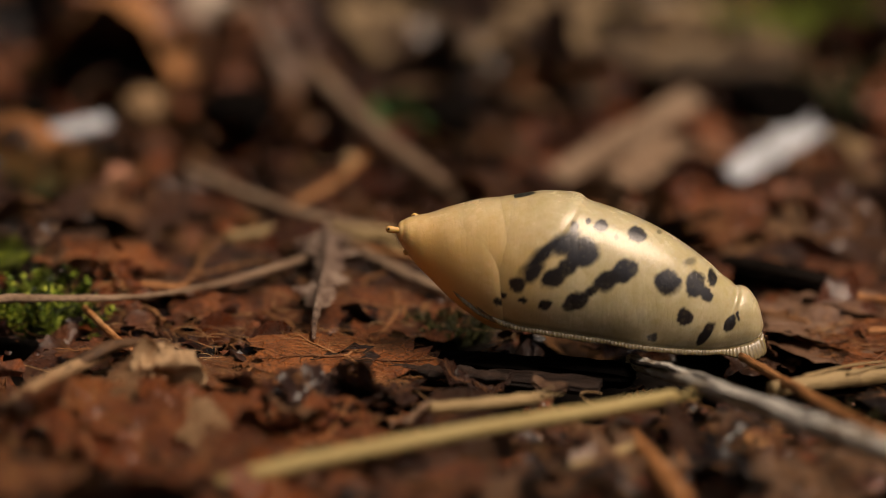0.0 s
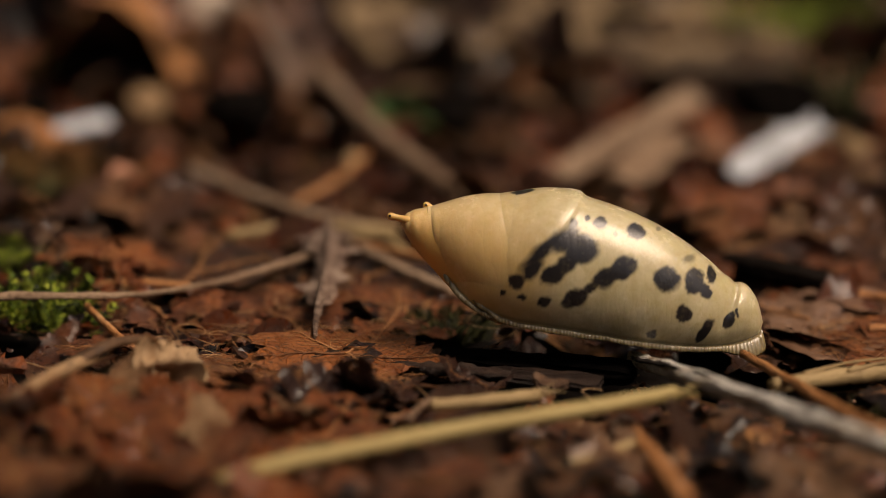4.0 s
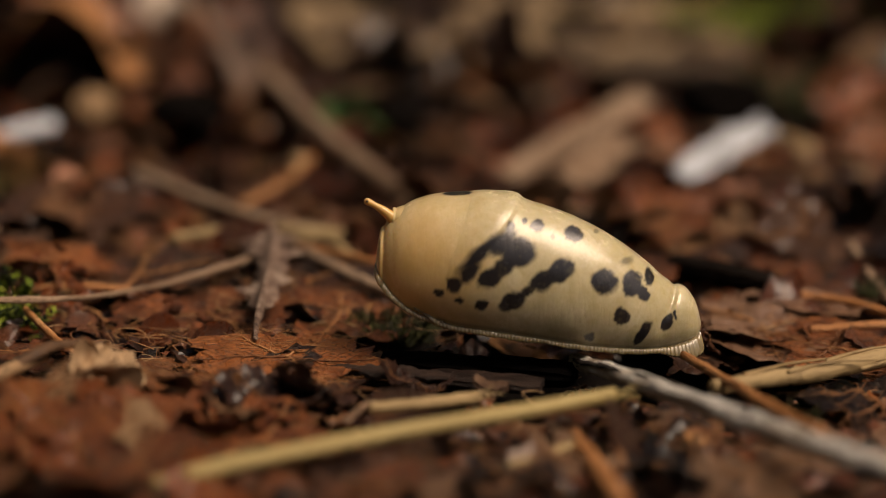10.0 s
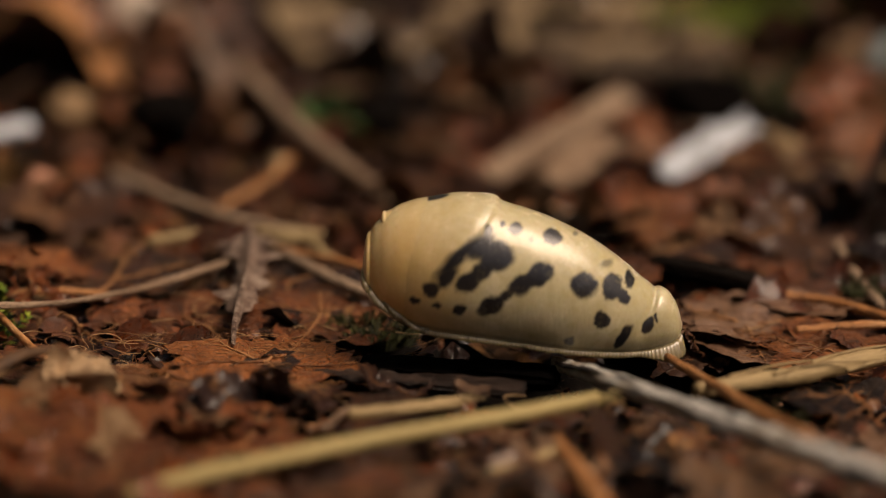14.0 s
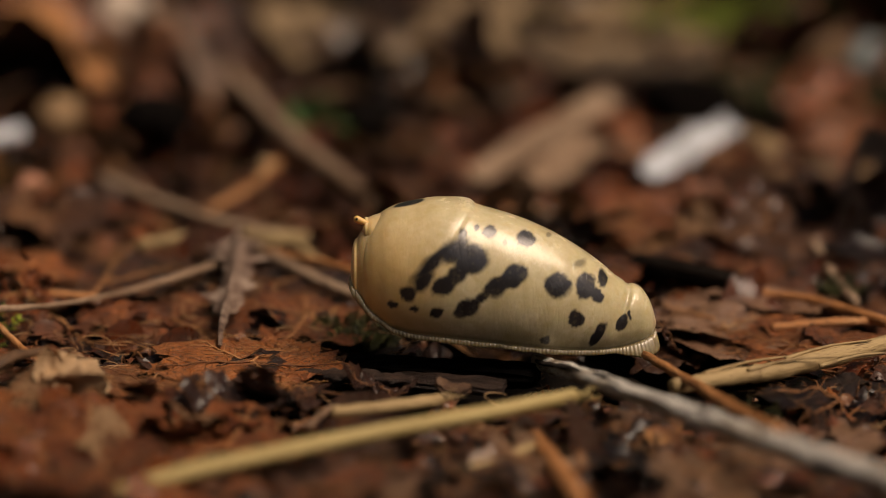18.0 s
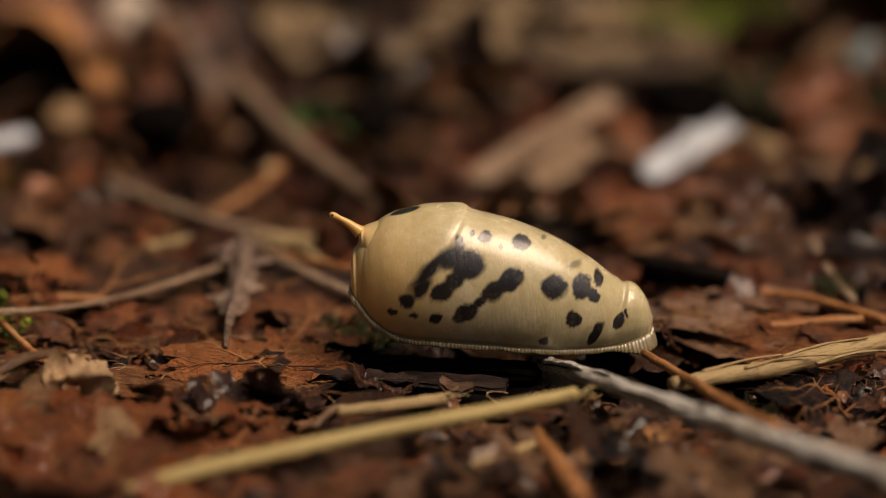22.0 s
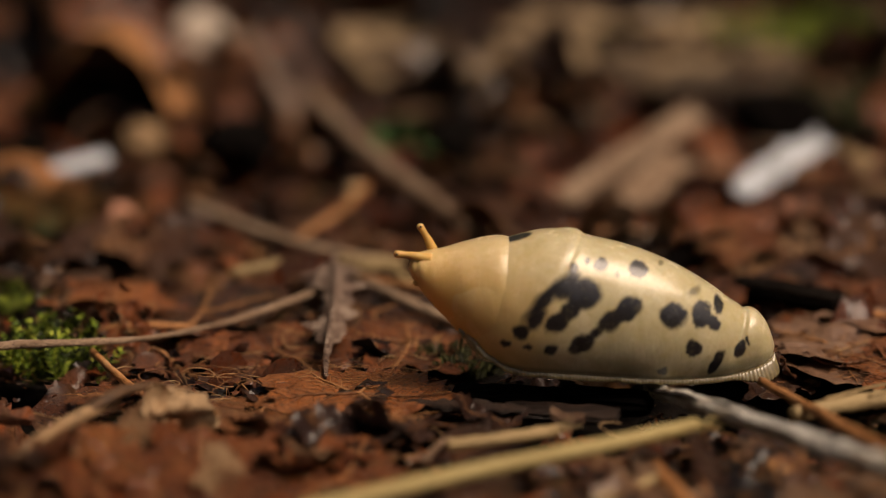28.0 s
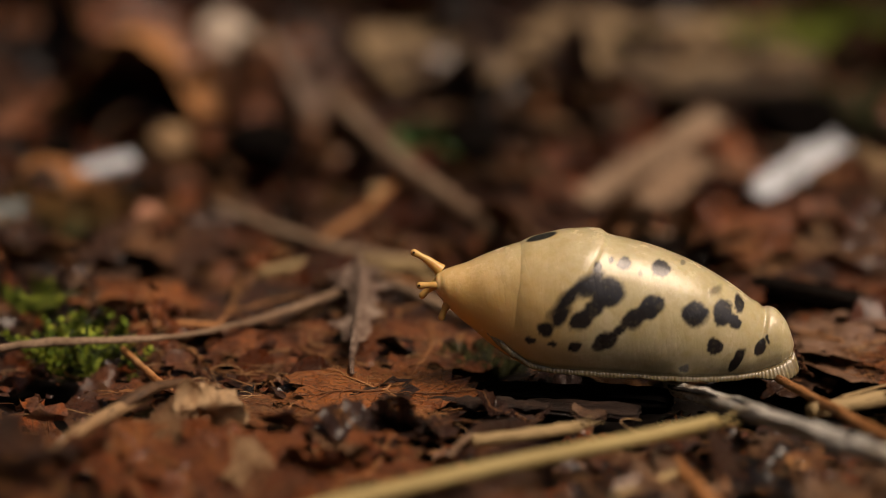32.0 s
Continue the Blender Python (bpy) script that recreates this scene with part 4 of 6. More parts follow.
def leaf_skeleton(centre, size, turn, seed):
    """A rotted leaf of which the net of veins stands out."""
    r = random.Random(seed)
    m = pose(*centre, 3, -2, turn) @ Matrix.Scale(size, 4)
    v, f, ribs = leaf_data(seed, lobes=5, rings=9, spokes=60, curl=0.03, crumple=0.07, torn=0.05)
    ob = thing("leaf_skeleton", mesh("leaf_skeleton", v, f, M_WET), "flat decayed rust-brown leaf with its vein net showing", "leaf", m)
    for vv, vf in ribs:
        part("rib", mesh("rib", vv, vf, M_VEIN), ob, "raised orange-brown vein")
    pts, net, nf = {}, [], []
    g = 0.085
    for i in range(-11, 12):
        for j in range(-11, 12):
            x, y = (i + 0.5 * (j % 2)) * g + r.uniform(-0.3, 0.3) * g, j * g * 0.87 + r.uniform(-0.3, 0.3) * g
            if math.hypot(x, y) < 0.85:
                z = 0.07 * (noise.noise((x * 2.2 + seed, y * 2.2, 0)) * 0.3) + 0.03
                pts[i, j] = Vector((x, y, z))
    for (i, j), p in pts.items():
        for q in ((i + 1, j), (i, j + 1), (i - 1 + (j % 2) * 2, j + 1)):
            if q in pts and r.random() < 0.36:
                e = pts[q]
                v, f = tube_data([p, p.lerp(e, 0.5) + Vector((0, 0, 0.004)), e], 0.0032, 4, start=len(net))
                net += v
                nf += f
    part("vein_net", mesh("vein_net", net, nf, M_VEIN), ob, "fine net of small veins")


leaf_skeleton((-0.0187, -0.0027, -0.0035), 0.026, 70, 41)
leaf_skeleton((-0.0409, -0.0175, -0.0030), 0.020, 200, 42)
leaf_skeleton((-0.0015, 0.0025, -0.0060), 0.018, 120, 44)
leaf_skeleton((0.1136, 0.0195, -0.0040), 0.024, 10, 43)


# ---- leaves that stand out ----
def own_leaf(kind, place, size, rx, ry, rz, label):
    put_leaf(kind, pose(*place, rx, ry, rz) @ Matrix.Scale(size, 4), "", label)


own_leaf(13, (-0.1500, 0.4450, 0.0230), 0.034, 62, 0, 20, "big orange-brown leaf leaning over a dark hollow")
own_leaf(1, (-0.0922, 0.4523, 0.0048), 0.036, 25, 20, 60, "large pinkish-brown leaf propped up in the litter")
own_leaf(11, (-0.0938, 0.1381, -0.0017), 0.026, 20, -15, 30, "dull brown leaf curled among wet leaves")
own_leaf(3, (0.0153, 0.4269, -0.0006), 0.020, 20, 10, 20, "dry tan leaf far back in the litter")
own_leaf(3, (0.0002, 0.2960, -0.0075), 0.016, 20, 20, 110, "dry tan leaf leaning on a stick")
own_leaf(2, (0.0826, 0.2014, -0.0067), 0.012, 30, 20, 40, "small bright orange-red leaf piece")
own_leaf(8, (-0.0557, -0.0364, 0.0030), 0.0115, 15, 10, 40, "small crumpled tan leaf, curled up")
own_leaf(7, (-0.0117, -0.0333, -0.0020), 0.014, 20, 10, 130, "dark blue-grey wet leaf with a sheen")
own_leaf(7, (-0.0187, -0.0389, -0.0030), 0.015, 10, -10, 30, "dark wet leaf among broken leaves")
own_leaf(0, (-0.0407, -0.1129, 0.0030), 0.013, 12, 10, 80, "brown leaf lying over a straw's end")
own_leaf(14, (0.0907, 0.0432, -0.0046), 0.026, 4, -3, 200, "smooth grey-brown leaf behind the slug's tail")
own_leaf(11, (0.0795, 0.0175, -0.0070), 0.014, 4, 4, 20, "small brown leaf under the slug's tail")
own_leaf(0, (-0.0482, -0.0567, -0.0020), 0.018, 14, -10, 30, "broad orange-brown leaf, damp and wrinkled")
own_leaf(2, (-0.0311, -0.0508, -0.0030), 0.016, 12, 8, 150, "reddish-brown leaf bulging up from the litter")
own_leaf(0, (-0.0604, -0.0807, 0.0000), 0.021, 18, 10, 80, "large soft brown leaf close to the ground")
own_leaf(1, (-0.0207, -0.0446, -0.0040), 0.014, 8, -6, 260, "brown wet leaf beside a long straw")
own_leaf(2, (-0.0675, -0.1003, 0.0010), 0.020, 16, -12, 200, "curled orange-brown leaf in the litter")
own_leaf(9, (-0.0817, 0.0459, 0.0010), 0.012, 60, 20, 10, "dark brown leaf tip standing up")
own_leaf(9, (-0.1056, 0.0762, 0.0030), 0.014, 70, 10, 60, "dark ragged leaf standing by the moss")
own_leaf(1, (-0.0140, 0.0364, -0.0060), 0.024, 4, 2, 60, "flat reddish-brown leaf, wet and veined")
own_leaf(4, (-0.0470, 0.1072, -0.0063), 0.028, 5, -4, 160, "flat reddish-brown wet leaf under a twig")
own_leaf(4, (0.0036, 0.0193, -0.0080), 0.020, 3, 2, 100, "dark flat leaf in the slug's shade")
own_leaf(10, (0.1154, -0.0279, -0.0050), 0.024, 6, -8, 100, "dark brown crinkled leaf beside the sticks")
own_leaf(2, (0.0373, 0.1007, -0.0060), 0.024, 20, -8, 100, "reddish-brown leaf behind the slug")
own_leaf(9, (0.0818, 0.0142, -0.0010), 0.0055, 50, 20, 70, "small ragged leaf scrap touching the slug")


# broad smooth leaves of the upper layer
for kind, x, y, z, size, rx, ry, rz in (
        (14, 0.0990, 0.0400, -0.0040, 0.030, 3, -4, 20), (14, 0.1190, 0.0640, -0.0035, 0.026, 6, 3, 150), (13, 0.1330, 0.0300, -0.0040, 0.026, -4, 3, 250), (12, 0.1120, 0.0890, -0.0045, 0.026, 5, -5, 80),
        (13, 0.1220, -0.0020, -0.0050, 0.024, 3, 3, 40), (14, 0.1010, -0.0480, -0.0060, 0.022, 4, -3, 300), (14, 0.0920, -0.0780, -0.0060, 0.024, 5, 2, 130), (12, 0.0640, -0.0620, -0.0075, 0.020, 3, 2, 70),
        (12, -0.0080, 0.0440, -0.0048, 0.026, 3, 2, 30), (13, -0.0430, 0.0430, -0.0040, 0.028, -4, 4, 200), (12, -0.0640, 0.0720, -0.0030, 0.026, 5, -3, 320), (13, -0.0900, 0.0860, -0.0020, 0.026, 8, 3, 110),
        (12, -0.0180, 0.0780, -0.0050, 0.026, 4, 4, 260), (13, -0.0300, -0.0080, -0.0040, 0.022, 6, -4, 10), (12, -0.0080, -0.0180, -0.0050, 0.018, 3, 3, 190),
        (12, -0.0720, 0.0000, -0.0030, 0.020, 8, 4, 160), (3, -0.0680, -0.0400, 0.0000, 0.012, 20, 14, 280), (15, -0.0360, -0.0400, -0.0010, 0.011, 24, -20, 140), (0, -0.0520, -0.0520, 0.0010, 0.012, 24, 10, 60), (13, -0.0180, -0.0560, -0.0030, 0.018, 8, 8, 330),
        (13, -0.0560, -0.0720, 0.0020, 0.013, 26, -16, 40), (3, -0.0430, -0.0640, 0.0000, 0.009, 30, 20, 10), (12, 0.0050, -0.0560, -0.0050, 0.015, 4, 6, 100), (13, -0.0020, -0.0900, -0.0010, 0.020, 8, 4, 220), (2, -0.0780, -0.0700, 0.0040, 0.014, 30, 26, 190), (15, -0.0680, -0.0580, 0.0020, 0.011, 30, -24, 90), (3, -0.0250, -0.0500, -0.0010, 0.009, 20, -24, 200), (12, -0.0400, -0.0900, 0.0020, 0.013, 24, 10, 300),
        (4, 0.0360, -0.0700, -0.0050, 0.014, 5, 4, 20), (7, 0.0640, -0.0780, -0.0040, 0.014, 6, -5, 130), (4, 0.0300, -0.0860, -0.0010, 0.015, 8, 8, 250), (4, 0.0640, -0.0500, -0.0050, 0.014, 4, 3, 300), (10, 0.0760, -0.0920, 0.0000, 0.016, 6, 8, 10),
        (12, 0.0300, 0.0850, -0.0040, 0.026, 6, 3, 140), (13, 0.0620, 0.0760, -0.0035, 0.024, 8, -6, 20), (12, 0.0850, 0.1130, -0.0050, 0.028, 10, 5, 240)):
    put_leaf(kind, pose(x, y, z, rx, ry, rz) @ Matrix.Scale(size, 4), "broad leaves of the upper layer")


def arched_leaf(a, b, rise, depth, mat, label, seed):
    """A big dead leaf arching from a to b over a hollow."""
    a, b = Vector(a), Vector(b)
    verts, faces, nu, nv = [], [], 34, 14
    for j in range(nv):
        v = j / (nv - 1)
        for i in range(nu):
            u = i / (nu - 1)
            bow = math.sin(math.pi * u ** 0.8) ** 1.2 + 0.10 * math.sin(9 * u + seed) * math.sin(math.pi * u)
            rag = 0.12 * noise.noise((u * 9, seed, 0)) * (1 - v)
            p = a.lerp(b, u)
            crumple = 0.3 * rise * noise.noise((u * 5, v * 4, seed)) + 0.05 * rise * noise.noise((u * 14, v * 12, seed))
            verts.append((p.x, p.y + depth * (v + rag), p.z + rise * bow * (1 - 0.25 * v) + crumple))
    for j in range(nv - 1):
        for i in range(nu - 1):
            k = j * nu + i
            faces.append((k, k + 1, k + nu + 1, k + nu))
    ob = thing("arched_leaf", mesh("arched_leaf", verts, faces, mat), label, "leaf")
    for u0 in (0.25, 0.5, 0.72):
        path = [Vector(verts[j * nu + int(u0 * nu)]) + Vector((0, 0, 0.0006)) for j in range(nv)]
        v, f = tube_data(path, 0.0008, 5)
        part("rib", mesh("rib", v, f, M_VEIN), ob)
    return ob


arched_leaf((-0.1800, 0.3850, -0.0060), (-0.1080, 0.4000, -0.0060), 0.038, 0.09, M_ORANGE, "big orange-brown leaf arched over a dark hollow", 3)
arched_leaf((-0.1650, 0.2263, -0.0119), (-0.1287, 0.2317, -0.0121), 0.022, 0.04, M_ORANGE, "rusty leaf arched up from the litter", 6)
arched_leaf((-0.1145, 0.4103, -0.0034), (-0.0690, 0.4225, -0.0068), 0.035, 0.05, M_PURPLE, "pinkish-brown leaf standing in the litter", 9)


# ---- chips, stones, galls ----
def chip(name, place, length, width, thick, yaw, tilt, mat, label, category, seed=0, bend=0.2, rag=0.16):
    nu, nv = 22, 9
    verts, faces = [], []
    for sgn in (1, -1):
        for i in range(nu):
            for k in range(nv):
                u, v = i / (nu - 1) * 2 - 1, k / (nv - 1) * 2 - 1
                edge = 1 + rag * noise.noise((u * 2.5, 0, seed + v)) + (rag - 0.16) * noise.noise((u * 6, 3, seed + v)) - 0.12 * abs(u) ** 6
                x = u * length / 2 * (1 + 0.3 * rag * noise.noise((v * 3, 0, seed + (5 if u > 0 else 0))))
                y = v * width / 2 * edge
                z = sgn * thick / 2 * (1 - 0.6 * abs(v) ** 4) * (1 - 0.5 * abs(u) ** 6) + bend * width * v * v + 0.07 * width * noise.noise((u * 3, v * 3, seed))
                verts.append((x, y, z))
    n = nu * nv
    for i in range(nu - 1):
        for k in range(nv - 1):
            a = i * nv + k
            faces.append((a, a + nv, a + nv + 1, a + 1))
            faces.append((n + a, n + a + 1, n + a + nv + 1, n + a + nv))
    rim = [i * nv for i in range(nu)] + [(nu - 1) * nv + k for k in range(1, nv)] + [i * nv + nv - 1 for i in reversed(range(nu - 1))] + [k for k in reversed(range(1, nv - 1))]
    for a, b in zip(rim, rim[1:] + rim[:1]):
        faces.append((a, b, n + b, n + a))
    x, y, z = place
    ob = thing(name, mesh(name, verts, faces, mat), label, category, pose(x, y, z, 0, 0, yaw) @ pose(0, 0, 0, tilt, 0, 0))
    if name == "bark_piece":
        for k in (-0.55, -0.1, 0.4):
            row = int((k + 1) / 2 * (nv - 1))
            path = [Vector(verts[i * nv + row]) + Vector((0, 0.02 * width * math.sin(i * 1.3 + k), 0)) for i in range(2, nu - 2)]
            v, f = tube_data(path, lambda u: width * 0.035 * (0.4 + math.sin(math.pi * u)), 6, 0, 0.3)
            part("bark_ridge", mesh("bark_ridge", v, f, mat), ob)
    return ob


def pebble(name, place, rx, ry, rz, mat, label, category, seed=0, rough=0.12):
    bm = bmesh.new()
    bmesh.ops.create_icosphere(bm, subdivisions=4, radius=1)
    for v in bm.verts:
        q = v.co.copy()
        v.co *= 1 + rough * noise.noise(q * 1.6 + Vector((seed, 0, 0))) + rough * 0.4 * noise.noise(q * 5 + Vector((0, seed, 0)))
        v.co = Vector((v.co.x * rx, v.co.y * ry, v.co.z * rz))
    me = bpy.data.meshes.new(name)
    bm.to_mesh(me)
    bm.free()
    me.materials.append(mat)
    me.polygons.foreach_set("use_smooth", [True] * len(me.polygons))
    return thing(name, me, label, category, pose(*place, 0, 0, seed * 40))


def slab(name, a, b, width, thick, lean, mat, label, category, seed=0, bend=0.2, rag=0.16):
    """A chip laid from a to b, leaning to one side."""
    a, b = Vector(a), Vector(b)
    ob = chip(name, (0, 0, 0), (b - a).length, width, thick, 0, 0, mat, label, category, seed, bend, rag)
    x = (b - a).normalized()
    z = Vector((0.1, -math.sin(radians(lean)), math.cos(radians(lean))))
    z = (z - x * z.dot(x)).normalized()
    y = z.cross(x)
    ob.matrix_basis = Matrix(((x.x, y.x, z.x, 0), (x.y, y.y, z.y, 0), (x.z, y.z, z.z, 0), (0, 0, 0, 1)))
    ob.location = (a + b) / 2
    return ob


slab("bark_chip", (0.1016, 0.2509, -0.0070), (0.1389, 0.2932, 0.0044), 0.0100, 0.003, 50, M_WHITE, "pale white chip of bark lying tilted on the litter", "bark chip", 2, 0.2, 0.55)
slab("bark_chip", (-0.1442, 0.2746, -0.0022), (-0.1272, 0.2903, 0.0003), 0.0058, 0.004, 40, M_WHITE, "small pale chip in the dark litter", "bark chip", 5, 0.2, 0.6)
slab("bark_piece", (0.0401, 0.2444, -0.0087), (0.0989, 0.3528, 0.0044), 0.010, 0.005, 45, M_BARKDULL, "long tan piece of bark lying on the litter", "bark", 8)
slab("bark_piece", (0.0624, 0.2348, -0.0083), (0.0874, 0.2938, -0.0035), 0.014, 0.004, 35, M_TWIG, "brown strip of bark beside a paler one", "bark", 18)
chip("bark_piece", (0.1156, 0.1934, -0.0023), 0.011, 0.009, 0.004, 20, 20, M_PINK, "small pinkish-brown piece of bark", "bark", 9)
chip("bark_piece", (0.1457, 0.2657, 0.0015), 0.014, 0.012, 0.006, 100, 30, M_TANBALL, "small tan piece of bark beside a pale chip", "bark", 10)
chip("bark_piece", (0.0262, 0.5156, 0.0042), 0.15, 0.10, 0.008, 20, 10, M_GREYBARK, "broad grey-brown slab of bark far back", "bark", 11, 0.06)
chip("bark_piece", (0.0910, 0.5460, 0.0058), 0.13, 0.07, 0.008, -10, 12, M_GREYBARK, "flat brown slab of bark far back", "bark", 31, 0.06)
chip("bark_piece", (0.1314, 0.4853, 0.0025), 0.12, 0.07, 0.006, 30, 8, M_GREYBARK, "flat reddish-brown slab of bark far back", "bark", 32, 0.06)
chip("bark_piece", (0.0621, 0.1633, -0.0049), 0.020, 0.008, 0.003, 5, 10, M_PALE, "pale flat wood chip behind the slug", "wood chip", 12)
slab("wood_piece", (0.0800, 0.0960, -0.0020), (0.1060, 0.0690, -0.0010), 0.008, 0.006, 10, M_BLACKWOOD_SHADE, "black wet piece of rotten wood", "wood", 13)
# Near-black lumps added in place of the deep shade of hollows between leaves.
for wx, wy, wz, wl, ws in ((*(0.1202, 0.2902, 0.0143), 0.034, 14), (*(-0.1380, 0.4280, 0.0020), 0.050, 20), (*(-0.0816, 0.3181, -0.0007), 0.040, 21), (*(-0.1560, 0.4180, 0.0000), 0.030, 23), (*(0.0016, 0.3416, -0.0039), 0.040, 25), (*(0.0825, 0.5271, 0.0108), 0.035, 26), (*(-0.1690, 0.3249, -0.0005), 0.03, 27)):
    pebble("wood_lump", (wx, wy, wz), wl * 0.5, wl * 0.32, wl * 0.26, M_BLACKWOOD_SHADE, "black lump standing in for a shaded hollow in the litter", "wood", ws, 0.45)
# Wet wood and leaves, coloured dark to deepen the slug's shadow on the ground.
slab("wood_piece", (0.0024, 0.0071, -0.0070), (0.0279, -0.0015, -0.0060), 0.010, 0.004, 6, M_BLACKWOOD_SHADE, "black decayed wood deepening the shade under the slug", "wood", 54)
slab("wood_piece", (0.0146, -0.0062, -0.0060), (0.0404, -0.0153, -0.0050), 0.006, 0.003, 12, M_DARKWOOD, "black wet wood splinter deepening the shade under the slug", "wood", 51)
slab("wood_piece", (0.0280, 0.0027, -0.0060), (0.0490, -0.0034, -0.0060), 0.008, 0.005, 8, M_BLACKWOOD_SHADE, "dark rotten wood that deepens the slug's shade", "wood", 52)
slab("wood_piece", (0.0563, -0.0108, -0.0060), (0.0709, -0.0190, -0.0060), 0.010, 0.004, 10, M_BLACKWOOD_SHADE, "black wet wood flake deepening the shade between two sticks", "wood", 53)
own_leaf(7, (0.0120, -0.0176, -0.0050), 0.012, 8, 6, 60, "dark wet leaf deepening the shade between slug and straw")
own_leaf(4, (0.0505, -0.0341, -0.0060), 0.016, 6, 6, 160, "dark flat leaf deepening the shade between straw and stick")
rod("wood_splinter", [(-0.0079, -0.0056, -0.0040), (0.0054, -0.0115, -0.0030), (0.0197, -0.0106, -0.0040)], lambda u: 0.0016 + 0.0012 * math.sin(u * 3.1), M_DARKWOOD, "dark thin wood splinter under the slug", "wood", 9, 40, 0.1, 0.6, 0.5, 16)
chip("wood_piece", (0.0286, -0.0195, -0.0040), 0.005, 0.008, 0.003, 80, 10, M_TWIG, "small brown bark flake by the straw", "wood", 17)
pebble("pebble", (-0.1155, 0.4710, 0.0218), 0.015, 0.014, 0.014, M_STONE, "pale rounded pebble far back in the litter", "stone", 1)
pebble("gall", (-0.1163, 0.3085, 0.0030), 0.008, 0.008, 0.008, M_TANBALL, "tan rounded seed case in the litter", "seed", 2)
pebble("seed", (-0.0326, 0.2458, -0.0048), 0.0034, 0.0033, 0.0033, M_TANBALL, "small round pale seed on the litter", "seed", 3, 0.06)
pebble("seed", (-0.1087, 0.2028, -0.0048), 0.007, 0.006, 0.006, M_PINK, "small pinkish seed case in the litter", "seed", 4)
pebble("pebble", (-0.1536, 0.2013, -0.0047), 0.010, 0.008, 0.008, M_BLUEGREY, "small blue-grey pebble in the litter", "stone", 5)
pebble("pebble", (0.2253, 0.4642, 0.0054), 0.018, 0.014, 0.010, M_BLUEGREY, "blue-grey pebble far back among moss", "stone", 6)
pebble("slime_drop", (0.0280, 0.0269, -0.0050), 0.003, 0.0016, 0.0006, M_SLIME, "small glistening drop of slime on a leaf", "slime", 7)


# ---- moss ----
def moss(name, place, rx, ry, height, count, mat, label, seed, frond=0.006):
    r = random.Random(seed)
    x0, y0, z0 = place
    bm = bmesh.new()
    bmesh.ops.create_icosphere(bm, subdivisions=3, radius=1)
    for v in bm.verts:
        q = 1 + 0.25 * noise.noise(v.co * 2 + Vector((seed, 0, 0)))
        v.co = Vector((v.co.x * rx * q * 0.7, v.co.y * ry * q * 0.7, v.co.z * height * 0.36 * q))
    me = bpy.data.meshes.new("cushion")
    bm.to_mesh(me)
    bm.free()
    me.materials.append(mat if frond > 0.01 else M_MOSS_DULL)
    root = new(name)
    root.location = place
    tagged(root, label, "moss")
    part("cushion", me, root)
    verts, faces = [], []
    for i in range(count):
        a, d = r.uniform(0, 6.28), math.sqrt(r.random())
        p = Vector((math.cos(a) * d * rx, math.sin(a) * d * ry, height * 0.42 * math.sqrt(max(0, 1 - d * d * 0.9)) - 0.001))
        way = Vector((math.cos(a) * d * 0.9 + r.uniform(-0.4, 0.4), math.sin(a) * d * 0.9 + r.uniform(-0.4, 0.4), 1.0)).normalized()
        ln = frond * r.uniform(0.6, 1.25)
        s1 = way.orthogonal().normalized()
        s2 = way.cross(s1)
        rows = 7
        for k in range(rows):
            c = p + way * (ln * k / rows)
            for j in range(5):
                b = j * 1.257 + k * 0.6 + r.uniform(-0.2, 0.2)
                out = s1 * math.cos(b) + s2 * math.sin(b)
                tip = c + (out * 0.75 + way * (0.35 + 0.1 * k)).normalized() * ln * 0.30 * (1 - 0.4 * k / rows)
                w = out.cross(way) * ln * 0.055
                n = len(verts)
                mid = c.lerp(tip, 0.45) + way * ln * 0.01
                verts += [c, mid + w, tip, mid - w]
                faces.append((n, n + 1, n + 2, n + 3))
    part("fronds", mesh("fronds", verts, faces, mat, False), root, "tiny pointed moss leaves")
    return root


moss("moss_clump", (-0.1010, 0.0394, -0.0060), 0.0105, 0.008, 0.006, 46, M_MOSS, "bright green cushion of moss among dead leaves", 1, 0.0105)
moss("moss_clump", (-0.0950, 0.0310, -0.0080), 0.009, 0.006, 0.005, 30, M_MOSS, "green moss tuft beside a twig", 2, 0.0095)
moss("moss_clump", (-0.1173, 0.0760, -0.0020), 0.007, 0.006, 0.006, 40, M_MOSS, "small green moss tuft in the litter", 3)
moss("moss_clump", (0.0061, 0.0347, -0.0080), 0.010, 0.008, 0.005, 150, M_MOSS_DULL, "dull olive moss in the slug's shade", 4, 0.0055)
moss("moss_clump", (-0.1366, 0.2048, -0.0049), 0.022, 0.018, 0.014, 110, M_MOSS_RUST, "rusty orange-brown clump of dry moss", 5, 0.008)
moss("moss_clump", (0.1793, 0.5566, 0.0064), 0.050, 0.045, 0.016, 200, M_MOSS, "green moss patch far back in the litter", 6, 0.012)
moss("moss_clump", (0.1923, 0.4053, -0.0037), 0.045, 0.040, 0.012, 160, M_MOSS_DULL, "olive moss patch far back", 7, 0.012)
moss("moss_clump", (0.1347, 0.0692, -0.0030), 0.007, 0.006, 0.005, 40, M_MOSS_DULL, "small olive moss tuft behind a twig", 8, 0.004)
moss("moss_clump", (0.0900, -0.0437, -0.0030), 0.008, 0.006, 0.005, 30, M_MOSS_DULL, "small moss tuft by the grey stick", 9, 0.004)
moss("moss_clump", (-0.1892, 0.4044, -0.0018), 0.020, 0.018, 0.010, 60, M_MOSS_DULL, "olive moss tuft far back in the litter", 10, 0.008)
